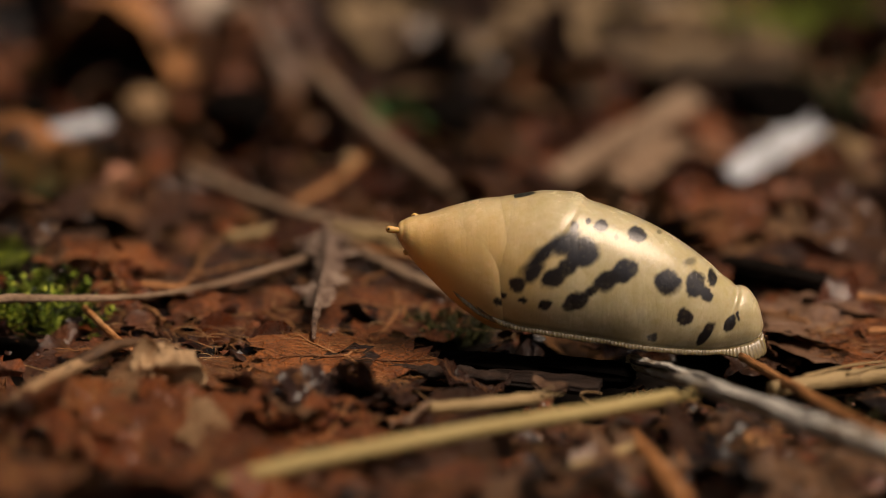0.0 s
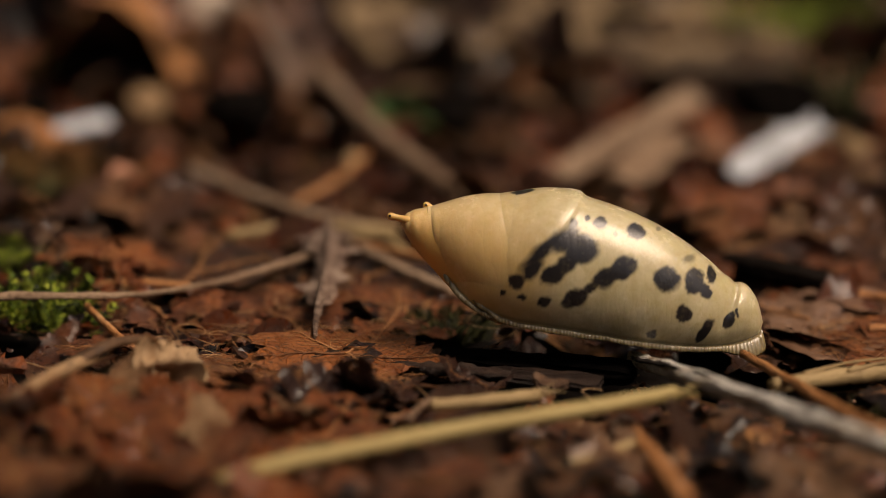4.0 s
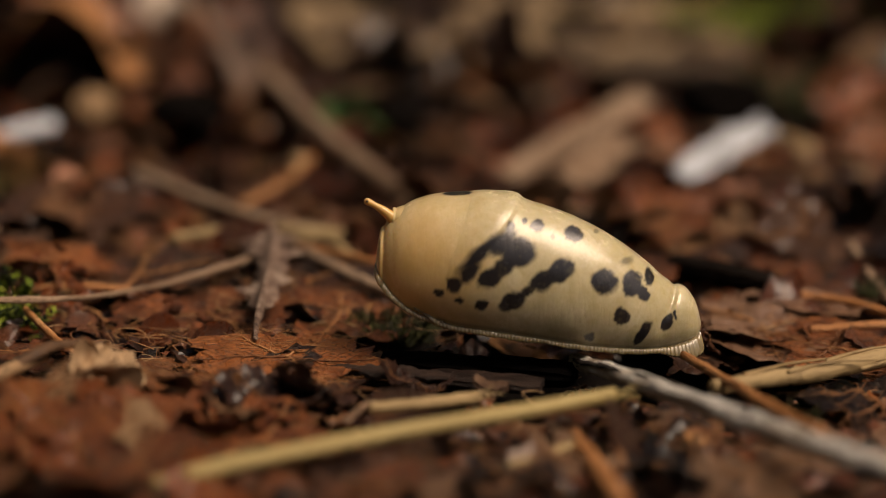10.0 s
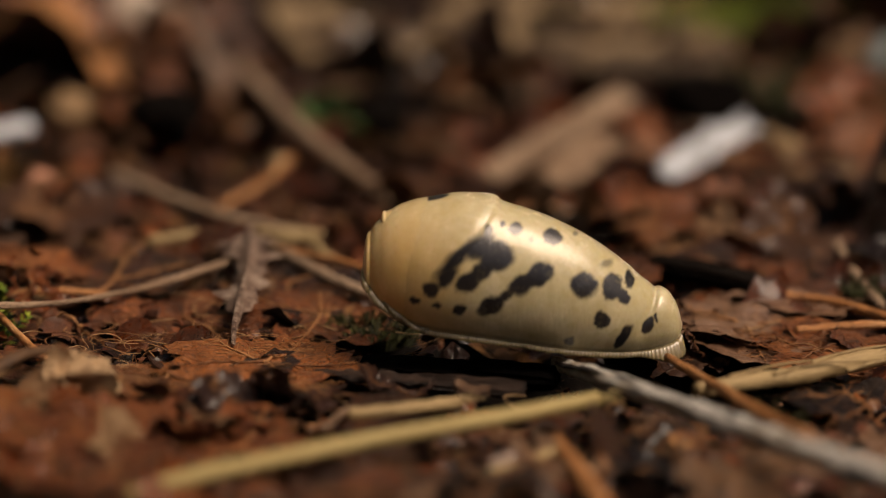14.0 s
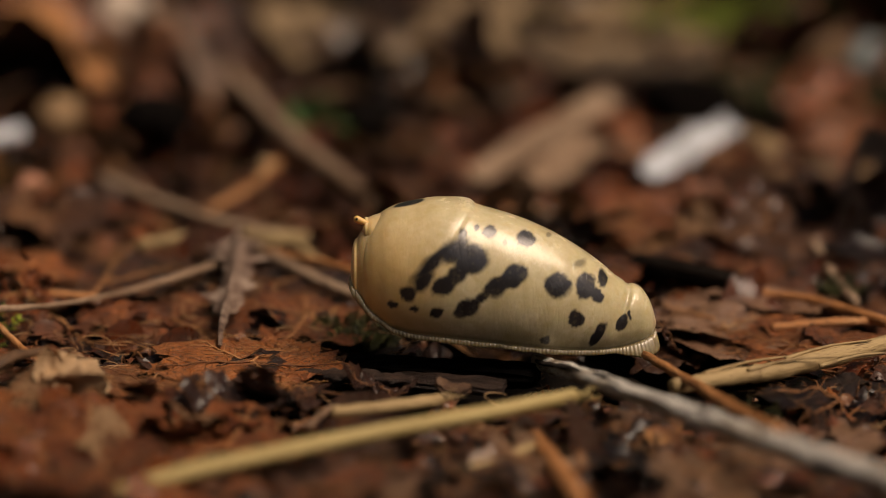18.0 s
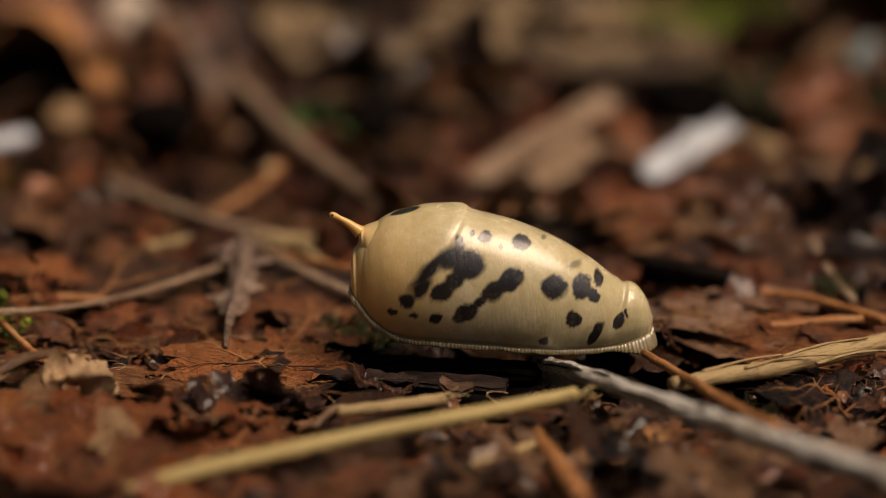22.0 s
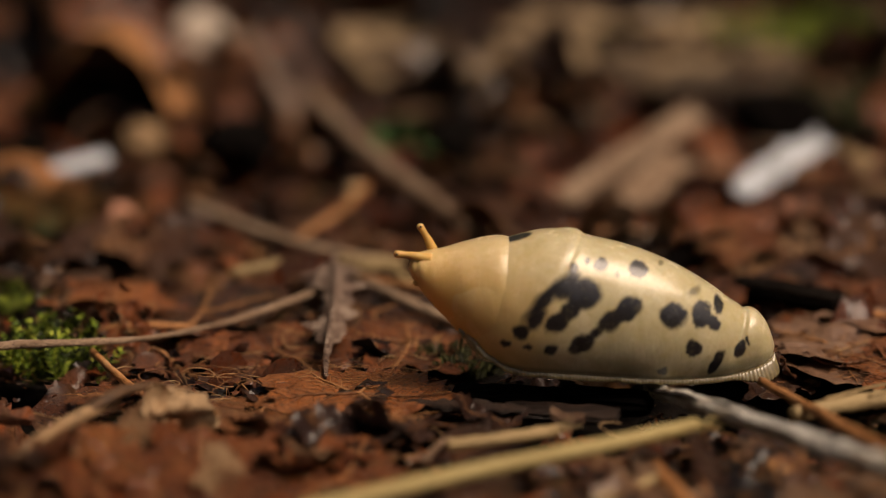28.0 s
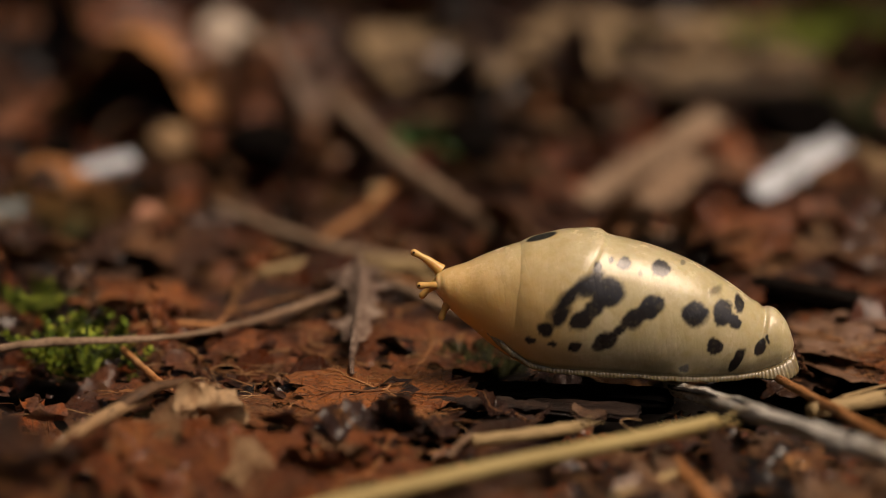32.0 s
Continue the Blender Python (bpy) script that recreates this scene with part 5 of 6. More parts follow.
own_green = [(-0.0224, 0.3204, 0.0013), (-0.0121, 0.3085, 0.0009), (-0.0175, 0.3175, 0.0053)]
for gi, gp in enumerate(own_green):
    chip("green_leaf", gp, 0.016, 0.011, 0.0008, 40 + gi * 70, 35, M_GREENLEAF, "small fresh green leaf in the brown litter", "leaf", 30 + gi)


# ---- the slug ----
def monotone(knots):
    """A smooth curve through (x, value) knots."""
    xs, vs = np.array([k[0] for k in knots], float), np.array([k[1] for k in knots], float)
    d = np.gradient(vs, xs)

    def at(x):
        x = min(max(x, xs[0]), xs[-1])
        i = min(int(np.searchsorted(xs, x, "right")) - 1, len(xs) - 2)
        h = xs[i + 1] - xs[i]
        s = (x - xs[i]) / h
        return float((2 * s**3 - 3 * s**2 + 1) * vs[i] + (s**3 - 2 * s**2 + s) * h * d[i] + (3 * s**2 - 2 * s**3) * vs[i + 1] + (s**3 - s**2) * h * d[i + 1])
    return at


def side(x, y):
    """A place on the slug's side drawing (drawn in units of about 0.135 mm), in metres from its base."""
    return (x - 1100) * KX, (635 - y) * KZ


def bell(v, width):
    return math.exp(-(v / width) ** 2)


def unit(v):
    v = max(0.0, min(1.0, v))
    return v * v * (3 - 2 * v)


# centre, half axes and slant of each dark blotch, and how soft its edge is
SPOTS = [(954, 457, 60, 12, 42, 0.75), (990, 440, 34, 15, 44, 0.5), (1018, 455, 32, 29, 20, 0.3), (993, 481, 22, 15, 40, 0.4), (972, 498, 26, 18, 28, 0.3), (936, 492, 26, 12, 48, 0.6),
         (909, 512, 15, 15, 0, 0.35), (882, 530, 10, 7, 0, 0.4), (919, 539, 8, 6, 0, 0.5), (957, 546, 12, 11, 0, 0.35), (1090, 484, 29, 21, 32, 0.25), (1060, 503, 27, 18, 30, 0.28),
         (1009, 539, 26, 16, 26, 0.28), (1034, 521, 15, 9, 30, 0.4), (1051, 408, 13, 13, 0, 0.35), (1028, 401, 6, 6, 0, 0.4), (1003, 411, 8, 13, -10, 0.5), (1076, 425, 5, 6, 0, 0.7),
         (1115, 420, 20, 16, 10, 0.28), (1156, 412, 6, 4, 0, 0.7), (1166, 502, 26, 25, 20, 0.28), (1216, 504, 20, 27, -10, 0.28), (1236, 520, 13, 15, 0, 0.3), (1247, 489, 10, 16, -8, 0.35),
         (1207, 464, 14, 8, 30, 0.8), (1199, 560, 16, 17, 0, 0.25), (1238, 588, 27, 10, 56, 0.28), (1280, 569, 19, 9, 66, 0.28), (1295, 555, 5, 9, 0, 0.4), (1144, 596, 10, 8, 0, 0.4)]


def pigment(me, shift=(0.0, 0.0), blotched=True, warm=(940.0, 770.0, 1.0), line=False):
    """Dark skin blotches and the warmer tone of the head, in a colour attribute."""
    att = me.color_attributes.new("pigment", "FLOAT_COLOR", "POINT")
    n = len(me.vertices)
    co = np.zeros(n * 3)
    me.vertices.foreach_get("co", co)
    co = co.reshape(n, 3)
    ux = 1100 + (co[:, 0] + shift[0]) / KX
    uy = 635 - (co[:, 2] + shift[1] - np.abs(co[:, 1]) * 0.29) / KZ
    dark = np.zeros(n)
    if blotched:
        wob = np.array([(noise.noise((a * 0.05, b * 0.05, 0)), noise.noise((a * 0.05, b * 0.05, 9)), noise.noise((a * 0.16, b * 0.16, 4))) for a, b in zip(ux, uy)])
        wx, wy = ux + 4.5 * wob[:, 0] + 2.5 * wob[:, 2], uy + 4.5 * wob[:, 1] - 2.5 * wob[:, 2]
        clear = np.ones(n)
        for sx, sy, rx, ry, an, soft in SPOTS:
            c, s = math.cos(radians(an)), math.sin(radians(an))
            px, py = wx - sx, -(wy - sy)
            q = np.hypot((px * c + py * s) / rx, (-px * s + py * c) / ry) * 1.11
            clear *= 1 - np.clip((1 + soft * 0.5 - q) / soft, 0, 1) * (0.6 if soft > 0.65 and rx < 20 else 1.0)
        dark = 1 - clear
        q = np.hypot((ux - 912) / 27, (co[:, 1] - 0.0003) / 0.0026)
        dark = np.maximum(dark, np.where(co[:, 2] + shift[1] > 0.03, np.clip((1.1 - q) / 0.2, 0, 1), 0))
    tint = np.clip((warm[0] - ux) / (warm[0] - warm[1]), 0, 1) * warm[2] * np.clip((uy - 320) / 150, 0.35, 1)
    if line:
        x_of = 1100 + co[:, 0] / KX
        zt = np.array([side(a, BODY_TOP(a))[1] for a in x_of])
        zb = np.array([side(a, BODY_BOTTOM(a))[1] for a in x_of])
        level = (co[:, 2] - (zt + zb) / 2) / ((zt - zb) / 2)
        dark = np.maximum(dark, 0.45 * np.exp(-((level + 0.60) / 0.03) ** 2) * np.clip((x_of - 830) / 60, 0, 1))
    data = np.stack([dark, tint, np.zeros(n), np.ones(n)], 1).astype(np.float32)
    att.data.foreach_set("color", data.ravel())


def plain_pigment(me):
    me.color_attributes.new("pigment", "FLOAT_COLOR", "POINT")
    me.color_attributes["pigment"].data.foreach_set("color", [0.0] * (len(me.vertices) * 4))


def sleeve(name, top, bottom, half, x0, x1, mat, stations, around, shift=(0.0, 0.0), relief=None, steep=None):
    """A closed body with a top and a bottom line and a half width, round across, its sole drawn in below the foot's edge."""
    verts, faces = [], []
    for i in range(stations):
        u = (i + 0.5) / stations
        u = 0.6 * u + 0.4 * (0.5 - 0.5 * math.cos(math.pi * u)) if stations > 300 else 0.35 * u + 0.65 * (0.5 - 0.5 * math.cos(math.pi * u))
        x = x0 + (x1 - x0) * u
        lx, zt = side(x, top(x))
        zb = side(x, bottom(x))[1]
        zc, rz = (zt + zb) / 2, max((zt - zb) / 2, 0.0001) * 0.975
        ry = half(x, rz)
        for k in range(around):
            a = 2 * math.pi * k / around
            c, s = math.cos(a), math.sin(a)
            q = 1 + (relief(x, c, s) if relief else 0.0)
            yy = ry * math.copysign(abs(c) ** 0.92, c) * q * (1 - 0.16 * max(0.0, -s) ** 1.5)
            zz = zc + rz * math.copysign(abs(s) ** (0.95 if s > 0 else 0.85), s) * q
            if steep:
                edge = math.sin(radians(steep(x))) - 0.04
                if s < edge:
                    hem = zc - rz * abs(edge) ** 0.85
                    zz = hem + (zz - hem) * 0.35
                    yy *= 1 - 0.22 * (edge - s) / (1 + edge)
            verts.append((lx - shift[0], yy, zz - shift[1]))
    for i in range(stations - 1):
        for k in range(around):
            k2 = (k + 1) % around
            faces.append((i * around + k2, (i + 1) * around + k2, (i + 1) * around + k, i * around + k))
    faces.append(tuple(reversed(range(around))))
    faces.append(tuple((stations - 1) * around + k for k in range(around)))
    return mesh(name, verts, faces, mat)


BODY_TOP = monotone([(813, 475), (816, 442), (828, 408), (845, 384), (865, 367), (890, 355), (920, 348), (950, 344), (1050, 362), (1100, 378), (1150, 399), (1200, 427), (1250, 463), (1280, 488), (1305, 500), (1325, 514), (1340, 541), (1347, 567)])
BODY_BOTTOM = monotone([(813, 485), (817, 522), (830, 555), (862, 583), (905, 602), (960, 612), (1040, 622), (1120, 631), (1200, 634), (1260, 629), (1300, 618), (1330, 603), (1342, 590), (1347, 573)])
MANTLE_STEP = monotone([(930, 0), (960, 1), (990, 3.5), (1012, 6.5), (1021, 6), (1029, 1.5), (1040, 0), (1060, 0)])
COLLAR_TOP = monotone([(771, 470), (774, 440), (786, 410), (803, 389), (825, 372), (850, 361), (880, 354), (910, 351), (945, 351), (970, 358), (1000, 390)])
COLLAR_BOTTOM = monotone([(771, 490), (775, 520), (788, 548), (815, 573), (850, 589), (890, 599), (930, 605), (1000, 606)])
COLLAR_HALF = monotone([(771, 3), (774, 32), (786, 55), (803, 73), (825, 87), (850, 97), (870, 102.5), (890, 106.5), (910, 109.5), (930, 112), (950, 113), (975, 110), (1000, 98)])
NECK_TOP = monotone([(741, 388), (743, 380), (752, 375), (780, 366), (812, 357), (850, 352), (872, 352), (890, 356), (910, 363), (940, 378), (970, 410)])
NECK_BOTTOM = monotone([(741, 394), (743, 414), (748, 440), (757, 468), (772, 498), (793, 524), (830, 557), (870, 583), (910, 595), (970, 602)])
NECK_HALF = monotone([(741, 3), (743, 19), (750, 38), (770, 59), (793, 75), (830, 92), (870, 103), (910, 110.5), (935, 112), (955, 107), (970, 95)])
HEAD_TIP = (706, 408)
HEAD_TOP = monotone([(700, 408), (704, 397), (715, 388), (735, 381), (760, 375), (800, 361), (840, 351), (860, 350), (875, 354), (890, 364), (905, 384), (912, 400)])
HEAD_BOTTOM = monotone([(700, 412), (704, 422), (715, 440), (735, 466), (760, 492), (800, 533), (840, 564), (862, 578), (885, 584), (905, 580), (912, 570)])
HEAD_HALF = monotone([(700, 3), (704, 16), (715, 27), (735, 40), (760, 52), (800, 74), (840, 91), (860, 98), (875, 101), (890, 100), (905, 90), (912, 78)])

slug = new("banana_slug")
slug.location = SLUG_HOME
tagged(slug, "creamy yellow slug with black blotches, crawling on leaf litter", "slug")


def skirt(name, top, bottom, half, x0, x1, n, shift, steep, tail=False, fade=None):
    """The grooved edge of the foot: a thin frilled lip round the body's flank, one side after the other."""
    loop = []
    for sgn in (-1, 1):
        xs = np.linspace(x1, x0, n) if sgn < 0 else np.linspace(x0, x1, n)
        for x in xs:
            lx, zt = side(x, top(x))
            zb = side(x, bottom(x))[1]
            zc, rz = (zt + zb) / 2, (zt - zb) / 2 * 0.975
            a = radians(steep(x))
            root = Vector((lx, sgn * half(x, rz) * math.cos(a) ** 0.92 * (1 - 0.16 * max(0.0, -math.sin(a)) ** 1.5) * 0.985, zc - rz * abs(math.sin(a)) ** 0.85 * (1 if a < 0 else -1)))
            loop.append((root, x, sgn))
    verts, faces, m = [], [], len(loop)
    for i, (p, x, sgn) in enumerate(loop):
        back = unit((x - 1262) / 70) if tail else 0.0
        front = unit((x0 + 70 - x) / 70)
        w = (10.0 + 24 * back + 2.5 * front + 3.0 * noise.noise((x * 0.022, sgn * 5, 1)) + 1.5 * noise.noise((x * 0.07, sgn * 5, 7))) * 0.000137
        if fade:
            w *= 0.1 + 0.9 * unit((fade - x) / 30)
        way = Vector((0.22 * back - 0.35 * front, sgn * (0.60 - 0.2 * back), -0.80)).normalized()
        along = (loop[min(i + 1, m - 1)][0] - loop[max(i - 1, 0)][0]).normalized()
        out = Vector((0, sgn, 0.35)) - along * along.dot(Vector((0, sgn, 0.35)))
        out = (out - way * out.dot(way)).normalized()
        groove = math.sin(x * 2 * math.pi / 6.2 + 2.4 * noise.noise((x * 0.04, sgn * 3, 2)))
        ripple = 0.0005 * noise.noise((x * 0.028, sgn * 9, 3)) + 0.00025 * noise.noise((x * 0.09, sgn * 9, 5))
        for d, th in ((-0.15, 0.0002), (0.25, 0.00052), (0.6, 0.00045), (0.88, 0.00030), (1.0, 0.0), (0.85, -0.0004), (0.3, -0.0007)):
            rise = max(0.0, d)
            q = p + way * (w * d * (1 + 0.02 * groove * rise)) + out * (th + rise * ripple + 0.00006 * groove * min(1.0, 2 * rise) * (1 if th > 0 else 0))
            verts.append((q.x - shift[0], q.y, q.z - shift[1]))
    c = 7
    for i in range(m - 1):
        for k in range(c):
            faces.append((i * c + k, i * c + (k + 1) % c, (i + 1) * c + (k + 1) % c, (i + 1) * c + k))
    me = mesh(name, verts, faces, M_FRINGE_SHADED)
    plain_pigment(me)
    return me


def build_slug():
    def body_edge(x):
        return -38 + 34 * max(0.0, min(1.0, (912 - x) / 98)) ** 2.6

    def collar_edge(x):
        return -38 + 34 * max(0.0, min(1.0, (880 - x) / 108)) ** 2.6

    def body_relief(x, c, s):
        q = 0.004 * noise.noise((x * 0.02, c * 2, s * 2)) + 0.003 * noise.noise((x * 0.055, c * 5, s * 5))
        low = max(0.0, min(1.0, 0.55 - s))
        q += 0.0004 * low * math.sin(x * 0.62 + 5 * s + 6 * noise.noise((x * 0.02, s * 2, 4))) * unit((x - 860) / 80)
        q += MANTLE_STEP(x + 105 * (1 - s)) / 130 * max(0.0, s) ** 0.9
        fold = 1297 - 16 * (1 - s) - 6 * (1 - s) ** 2
        q -= (0.085 * bell(x - fold, 7.0) - 0.03 * bell(x - fold - 20, 15)) * unit((s + 0.35) / 0.9)
        return q
    me = sleeve("body", BODY_TOP, BODY_BOTTOM, lambda x, rz: rz * 0.86, 813, 1347, M_SKIN, 520, 240, relief=body_relief, steep=body_edge)
    pigment(me, warm=(1000.0, 850.0, 0.6), line=True)
    part("body", me, slug, "glossy creamy body with black blotches")
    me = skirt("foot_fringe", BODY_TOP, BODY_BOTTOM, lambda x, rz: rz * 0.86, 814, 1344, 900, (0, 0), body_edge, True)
    part("foot_fringe", me, slug, "finely grooved foot fringe, its skin darkened as if shaded")

    me = sleeve("mantle_front", COLLAR_TOP, COLLAR_BOTTOM, lambda x, rz: COLLAR_HALF(x) * KX, 771, 1000, M_SKIN, 190, 180, steep=collar_edge)
    pigment(me, warm=(1000.0, 840.0, 0.62))
    neck = part("mantle_front", me, slug, "smooth creamy mantle behind the head")
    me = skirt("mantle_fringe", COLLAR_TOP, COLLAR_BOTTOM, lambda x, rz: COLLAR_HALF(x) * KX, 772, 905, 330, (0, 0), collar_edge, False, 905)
    part("mantle_fringe", me, neck, "grooved edge of the foot, its skin darkened as if shaded")

    me = sleeve("neck", NECK_TOP, NECK_BOTTOM, lambda x, rz: NECK_HALF(x) * KX, 741, 970, M_SKIN, 190, 180, steep=lambda x: -44)
    pigment(me, warm=(990.0, 780.0, 0.8))
    throat = part("neck", me, slug, "smooth orange-tinged neck")
    hs = side(*HEAD_TIP)

    def head_relief(x, c, s):
        return 0.010 * noise.noise((x * 0.03, c * 1.5, s * 1.5)) * unit((x - 705) / 40) + 0.05 * bell(x - 722, 9) * bell(s - 0.35, 0.5)
    me = sleeve("head", HEAD_TOP, HEAD_BOTTOM, lambda x, rz: HEAD_HALF(x) * KX, 700, 912, M_SKIN, 190, 160, hs, head_relief, lambda x: -48)
    pigment(me, shift=hs, warm=(975.0, 760.0, 1.0))
    head = part("head", me, slug, "orange-tinged tapering head")

    def tentacle(name, length, r_tip, r_base, label, eye):
        path = [Vector((length * u, 0, 0.0004 * math.sin(u * 3))) for u in np.linspace(0, 1, 30)]

        def rad(u):
            d = u * length
            bulb = math.sqrt(max(0.0, 1 - ((d - r_tip) / r_tip) ** 2)) * r_tip if d < r_tip else r_tip
            return max(0.00005, bulb) * (1 - 0.25 * bell(d - 3.2 * r_tip, 1.6 * r_tip)) + (r_base - r_tip) * u + 0.0006 * u ** 5 + 0.00002 * math.sin(d * 9000)
        v, f = tube_data(path, rad, 16)
        ob = part(name, mesh(name, v, f, M_STALK), slug, label)
        if eye:
            bm = bmesh.new()
            bmesh.ops.create_icosphere(bm, subdivisions=2, radius=0.00030)
            em = bpy.data.meshes.new("eye")
            bm.to_mesh(em)
            bm.free()
            em.materials.append(M_EYE)
            part("eye", em, ob, "tiny black eye", Matrix.Translation((0.0007, -r_tip * 0.85, 0.0003)))
        return ob
    near = tentacle("eye_stalk", 0.0085, 0.00088, 0.0011, "orange eye stalk with a dark eye", True)
    far = tentacle("eye_stalk", 0.0085, 0.00088, 0.0011, "orange eye stalk with a dark eye", True)
    low1 = tentacle("feeler", 0.006, 0.0008, 0.0012, "short orange lower feeler", False)
    low2 = tentacle("feeler", 0.006, 0.0008, 0.0012, "short orange lower feeler", False)
    return neck, throat, head, near, far, low1, low2


SLUG_PARTS = build_slug()


def motions():
    SLUG_ROWS = [
        (0, 0.00000, 0.00000, -0.00, -0.000),
        (0.5, -0.00001, 0.00000, -0.02, -0.018),
        (1, -0.00010, 0.00001, -0.04, -0.099),
        (1.5, -0.00024, 0.00004, -0.20, 0.010),
        (2, -0.00023, 0.00001, -0.06, 0.024),
        (2.5, -0.00026, 0.00004, -0.18, -0.077),
        (3, -0.00017, 0.00002, -0.08, -0.065),
        (3.5, -0.00047, 0.00002, -0.08, -0.027),
        (5.5, -0.00049, -0.00003, 0.13, 0.077),
        (6, -0.00065, -0.00001, 0.07, 0.147),
        (6.5, -0.00078, -0.00002, 0.10, 0.109),
        (7, -0.00069, -0.00004, 0.21, 0.088),
        (7.5, -0.00085, -0.00002, 0.10, 0.140),
        (8, -0.00093, -0.00004, 0.22, 0.058),
        (8.5, -0.00088, -0.00005, 0.23, 0.024),
        (9, -0.00096, -0.00008, 0.39, -0.054),
        (9.5, -0.00110, -0.00011, 0.54, -0.049),
        (10, -0.00114, -0.00008, 0.43, -0.049),
        (10.5, -0.00115, -0.00009, 0.48, -0.109),
        (11, -0.00130, -0.00007, 0.37, -0.066),
        (11.5, -0.00138, -0.00011, 0.58, -0.109),
        (12, -0.00143, -0.00012, 0.61, -0.294),
        (12.5, -0.00146, -0.00013, 0.66, -0.214),
        (13, -0.00159, -0.00013, 0.67, -0.121),
        (13.5, -0.00165, -0.00016, 0.83, -0.287),
        (14, -0.00175, -0.00023, 1.14, -0.117),
        (14.5, -0.00177, -0.00025, 1.24, -0.320),
        (16.5, -0.00220, -0.00028, 1.41, -0.532),
        (17, -0.00228, -0.00027, 1.39, -0.784),
        (17.5, -0.00230, -0.00034, 1.71, -0.975),
        (18, -0.00242, -0.00036, 1.81, -1.184),
        (18.5, -0.00256, -0.00040, 2.02, -1.274),
        (19, -0.00258, -0.00042, 2.11, -1.566),
        (19.5, -0.00261, -0.00045, 2.25, -1.885),
        (20, -0.00272, -0.00046, 2.33, -2.049),
        (20.5, -0.00268, -0.00049, 2.47, -2.360),
        (21, -0.00280, -0.00053, 2.70, -2.494),
        (21.5, -0.00270, -0.00056, 2.85, -2.920),
        (22, -0.00273, -0.00060, 3.04, -2.963),
        (22.5, -0.00270, -0.00063, 3.17, -3.004),
        (23, -0.00267, -0.00065, 3.27, -3.037),
        (23.5, -0.00260, -0.00067, 3.37, -3.093),
        (24, -0.00234, -0.00070, 3.56, -3.141),
        (24.5, -0.00218, -0.00073, 3.71, -3.182),
        (25, -0.00194, -0.00073, 3.71, -3.294),
        (25.5, -0.00164, -0.00076, 3.84, -3.300),
        (27.5, -0.00122, -0.00079, 4.01, -3.238),
        (28, -0.00125, -0.00084, 4.26, -3.296),
        (28.5, -0.00119, -0.00080, 4.05, -3.313),
        (29, -0.00114, -0.00081, 4.09, -3.294),
        (29.5, -0.00095, -0.00083, 4.22, -3.313),
        (30, -0.00087, -0.00082, 4.17, -3.258),
        (30.5, -0.00104, -0.00082, 4.16, -3.140),
        (31, -0.00101, -0.00080, 4.03, -3.272),
        (31.5, -0.00094, -0.00080, 4.05, -3.070),
        (32, -0.00085, -0.00078, 3.97, -3.015),
    ]
    HEAD_ROWS = [
        (0, -0.05354, 0.03001, 0.0),
        (2, -0.05312, 0.03015, 0.3),
        (3.5, -0.05236, 0.03105, 1.5),
        (6, -0.04923, 0.03203, 4.5),
        (7, -0.04722, 0.03204, 5.0),
        (8, -0.04480, 0.03140, 4.5),
        (9, -0.04200, 0.03022, 3.0),
        (10, -0.04004, 0.02955, 2.0),
        (11, -0.03814, 0.02903, 1.0),
        (12, -0.03702, 0.02873, 0.0),
        (14, -0.03526, 0.02796, 0.0),
        (17, -0.03485, 0.02858, 0.0),
        (20, -0.03540, 0.02900, 0.0),
        (21, -0.03553, 0.02930, 1.0),
        (22, -0.03554, 0.03060, 3.0),
        (23, -0.03780, 0.03240, 6.5),
        (24, -0.04214, 0.03394, 9.0),
        (25, -0.04492, 0.03516, 10.0),
        (27.5, -0.04959, 0.03464, 7.0),
        (28, -0.04973, 0.03428, 7.0),
        (30, -0.05045, 0.03192, 2.0),
        (32, -0.05059, 0.02922, -1.0),
    ]
    NECK_ROWS = [
        (0, 0.00205, 0.00020),
        (3.5, 0.00165, 0.00020),
        (6, 0.00105, 0.00030),
        (7, 0.00065, 0.00040),
        (8, 0.00025, 0.00050),
        (9, 0.00000, 0.00060),
        (11, 0.00081, 0.00060),
        (12, 0.00135, 0.00050),
        (14, 0.00269, 0.00030),
        (17, 0.00417, 0.00000),
        (19, 0.00538, 0.00000),
        (20, 0.00565, 0.00000),
        (22, 0.00485, 0.00000),
        (23, 0.00445, 0.00000),
        (24, 0.00395, 0.00000),
        (25, 0.00395, 0.00000),
        (28, 0.00425, 0.00000),
        (32, 0.00425, 0.00000),
    ]
    THROAT_ROWS = [
        (0, 12, -3.5),
        (2, 12, -3.0),
        (3.5, 8, -2.0),
        (6, 0, 0.0),
        (7, 10, 0.0),
        (8, 26, 0.0),
        (9, 46, 0.0),
        (10, 56, 0.0),
        (12, 68, 0.0),
        (14, 80, 0.0),
        (17, 88, 0.0),
        (20, 90, 0.0),
        (22, 86, 0.0),
        (23, 72, 0.0),
        (24, 56, 0.0),
        (25, 44, -0.5),
        (27.5, 22, -2.2),
        (28, 20, -2.6),
        (30, 22, -5.0),
        (32, 26, -7.5),
    ]
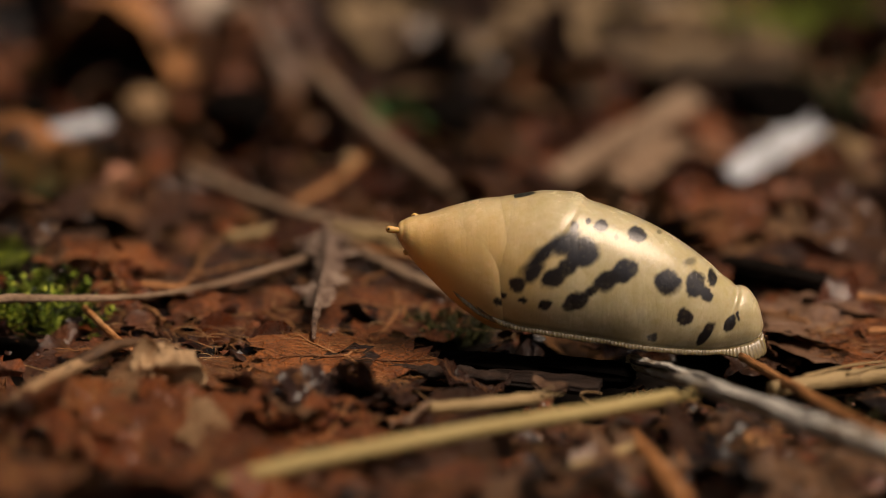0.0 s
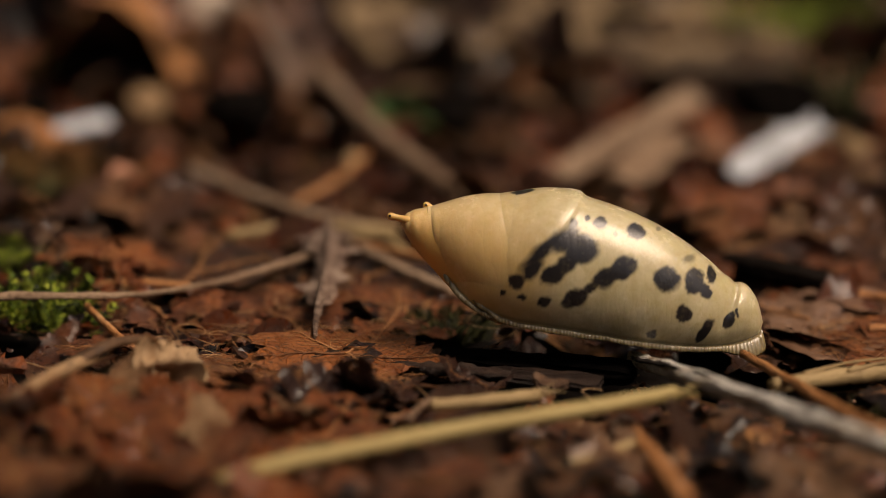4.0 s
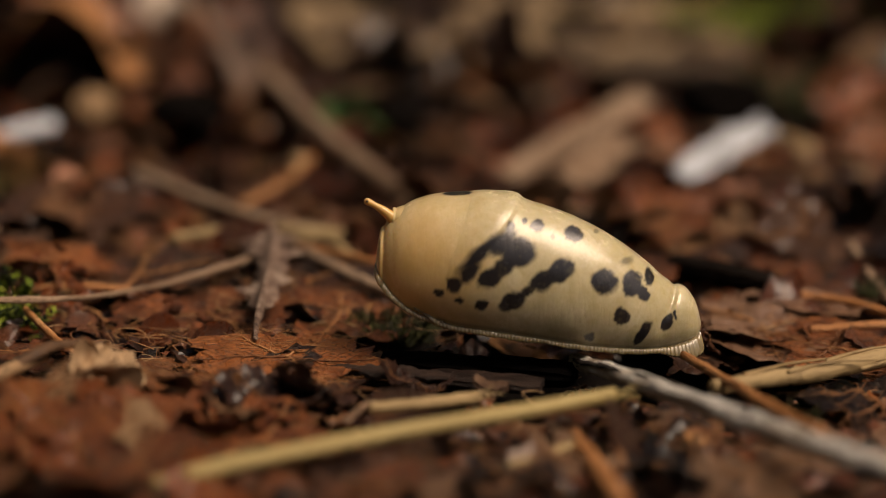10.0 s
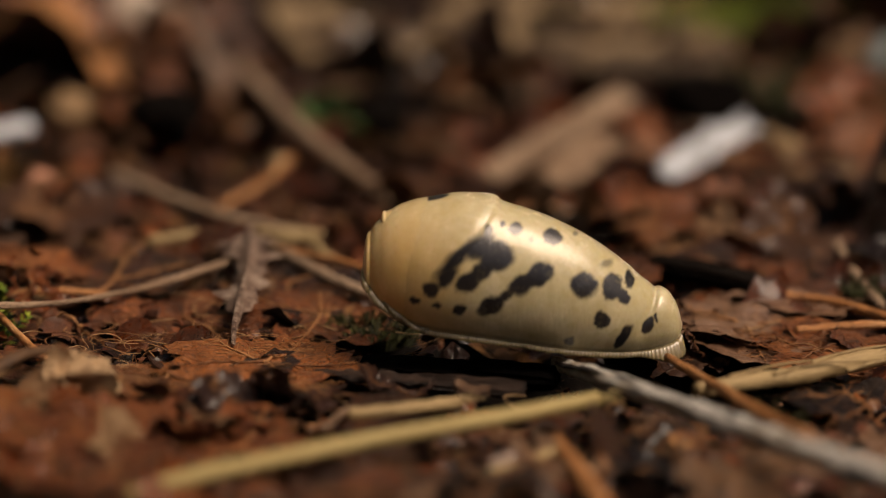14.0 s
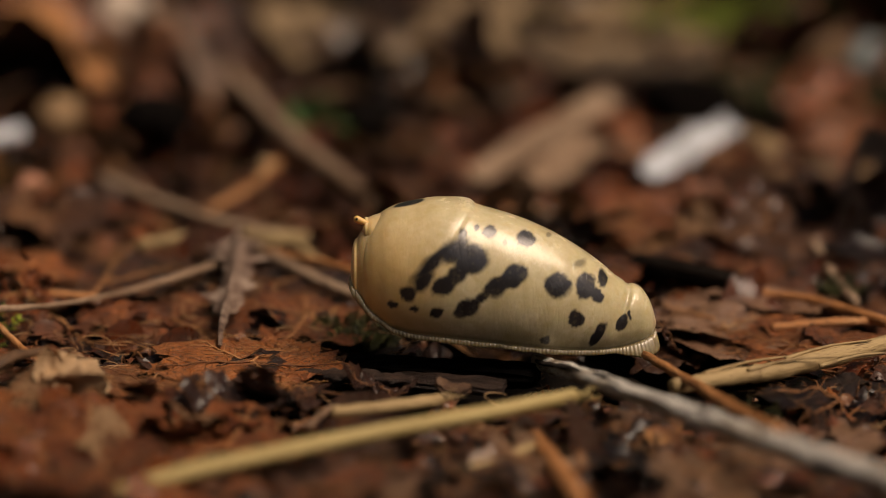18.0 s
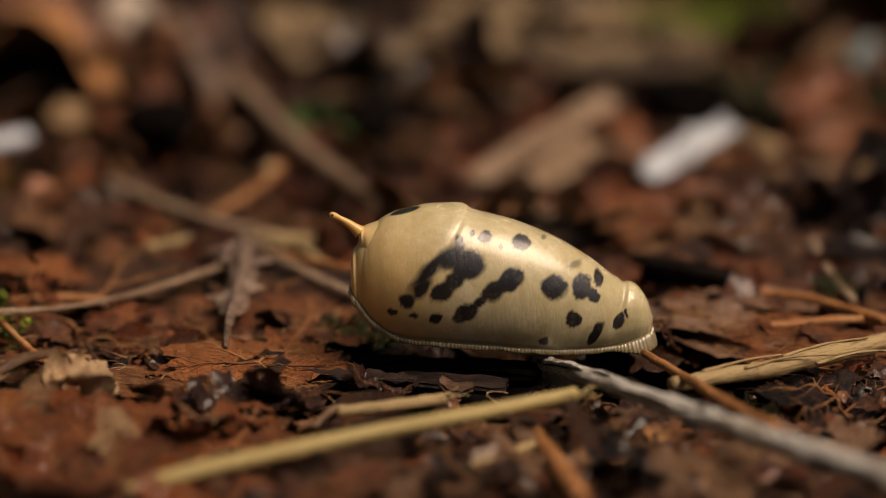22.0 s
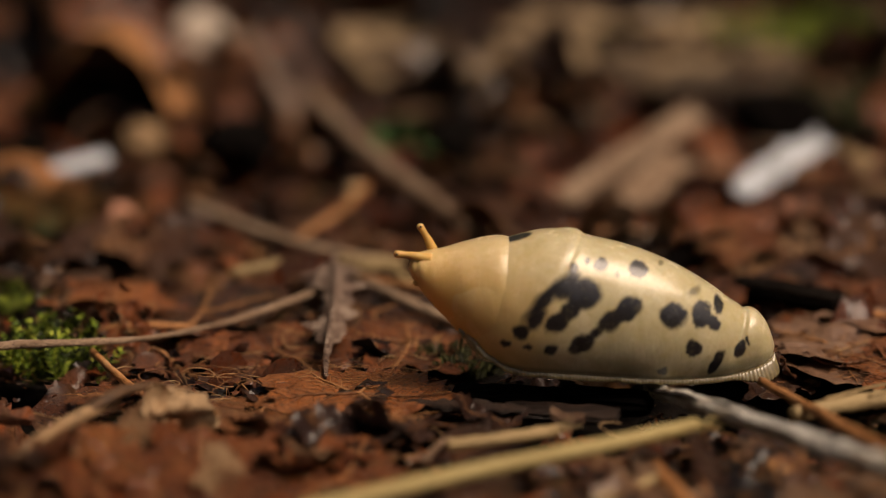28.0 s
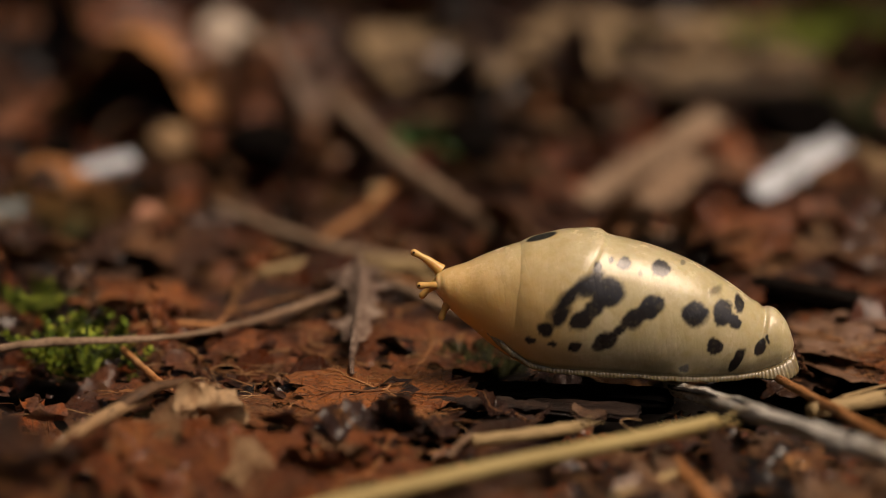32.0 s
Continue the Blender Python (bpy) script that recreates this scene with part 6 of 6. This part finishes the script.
    STALK_NEAR = [
        (0, -0.05664, -0.0020, 0.03084, 12.0),
        (2, -0.05588, -0.0020, 0.03213, 14.0),
        (3.5, -0.05633, -0.0020, 0.03306, 16.0),
        (6, -0.05447, -0.0020, 0.03543, 18.3),
        (7, -0.05327, -0.0020, 0.03716, 26.9),
        (8, -0.05100, -0.0020, 0.03821, 29.9),
        (9, -0.04862, -0.0020, 0.03823, 34.7),
        (10, -0.04685, -0.0020, 0.03807, 32.9),
        (11, -0.04527, -0.0020, 0.03772, 42.8),
        (12, -0.04249, -0.0020, 0.03795, 36.0),
        (13, -0.03901, -0.0020, 0.03717, 39.5),
        (14, -0.03300, -0.0020, 0.03200, 26.6),
        (16.5, -0.03790, -0.0020, 0.03575, 39.5),
        (17, -0.03835, -0.0020, 0.03583, 33.0),
        (19, -0.03821, -0.0020, 0.03700, 32.8),
        (20, -0.03903, -0.0020, 0.03751, 33.9),
        (21, -0.04097, -0.0020, 0.03927, 34.2),
        (22, -0.04324, -0.0020, 0.03998, 35.9),
        (23, -0.04484, -0.0020, 0.04111, 38.8),
        (24, -0.04773, -0.0020, 0.04145, 38.9),
        (25, -0.04942, -0.0020, 0.04127, 33.3),
        (27.5, -0.05334, -0.0020, 0.03755, 17.3),
        (28, -0.05364, -0.0020, 0.03783, 14.4),
        (30, -0.05547, -0.0020, 0.03416, 14.0),
        (32, -0.05533, -0.0020, 0.02966, 8.0),
    ]
    STALK_FAR = [
        (0, -0.05085, 0.0024, 0.03330, 27.2),
        (2, -0.04902, 0.0024, 0.03410, 34.5),
        (3.5, -0.04853, 0.0024, 0.03505, 33.1),
        (6, -0.04266, 0.0024, 0.03824, 68.0),
        (7, -0.03919, 0.0024, 0.03977, 77.3),
        (8, -0.03598, 0.0024, 0.04015, 75.1),
        (9, -0.03262, 0.0024, 0.03987, 79.7),
        (10, -0.02930, 0.0024, 0.03890, 83.0),
        (11, -0.02799, 0.0024, 0.03553, 79.7),
        (12, -0.02901, 0.0024, 0.03387, 71.2),
        (14, -0.02812, 0.0024, 0.03187, 63.4),
        (17, -0.02765, 0.0024, 0.03305, 64.4),
        (20, -0.02746, 0.0024, 0.03343, 66.0),
        (22, -0.02717, 0.0024, 0.03517, 75.1),
        (23, -0.02974, 0.0024, 0.03732, 79.4),
        (24, -0.03264, 0.0024, 0.04232, 89.3),
        (25, -0.03759, 0.0024, 0.04273, 89.7),
        (27.5, -0.04685, 0.0024, 0.04302, 68.7),
        (28, -0.04767, 0.0024, 0.04332, 68.0),
        (30, -0.05256, 0.0024, 0.04095, 50.8),
        (32, -0.05629, 0.0024, 0.03694, 38.3),
    ]
    FEELER_NEAR = [
        (0, -0.05230, -0.0022, 0.02495, -28.5),
        (3.5, -0.05106, -0.0022, 0.02583, -25.3),
        (6, -0.04599, -0.0022, 0.02762, -1.4),
        (9, -0.03921, -0.0022, 0.02661, -1.1),
        (14, -0.03324, -0.0022, 0.02691, -0.6),
        (20, -0.03293, -0.0022, 0.02847, 1.9),
        (24, -0.03866, -0.0022, 0.03097, 3.1),
        (25, -0.04160, -0.0022, 0.03212, 3.5),
        (27.5, -0.04955, -0.0022, 0.03004, -24.2),
        (28, -0.04962, -0.0022, 0.03004, -28.1),
        (29, -0.05025, -0.0022, 0.02796, -36.8),
        (30, -0.05071, -0.0022, 0.02529, -61.6),
        (32, -0.05015, -0.0022, 0.02078, -60.5),
    ]
    FEELER_FAR = [
        (0, -0.05170, 0.0010, 0.02555, -13.0),
        (6, -0.04612, 0.0010, 0.02713, 10.2),
        (14, -0.03330, 0.0010, 0.02639, 7.7),
        (20, -0.03306, 0.0010, 0.02797, 9.2),
        (25, -0.04235, 0.0010, 0.03232, 3.5),
        (28, -0.05010, 0.0010, 0.03248, 3.8),
        (30, -0.05339, 0.0010, 0.03033, -18.2),
        (32, -0.05481, 0.0010, 0.02558, -36.2),
    ]
    hx, hy, hz = SLUG_HOME
    walk(slug, [(t, pose(hx + dx, hy, hz + dz, roll, a, 0)) for t, dx, dz, roll, a in SLUG_ROWS])
    neck, throat, head, near, far, low1, low2 = SLUG_PARTS
    walk(neck, [(t, pose(dx, 0, dz)) for t, dx, dz in NECK_ROWS])
    px, pz = side(905, 352)
    walk(throat, [(t, pose(px + dx * KX, 0, pz - 0.0003, 0, a, 0) @ pose(-px, 0, -pz)) for t, dx, a in THROAT_ROWS])
    walk(head, [(t, pose(x, 0, z, 0, a, 0)) for t, x, z, a in HEAD_ROWS])
    for ob, rows in ((near, STALK_NEAR), (far, STALK_FAR), (low1, FEELER_NEAR), (low2, FEELER_FAR)):
        walk(ob, [(t, pose(x, y, z, 0, a, 0)) for t, x, y, z, a in rows])


motions()
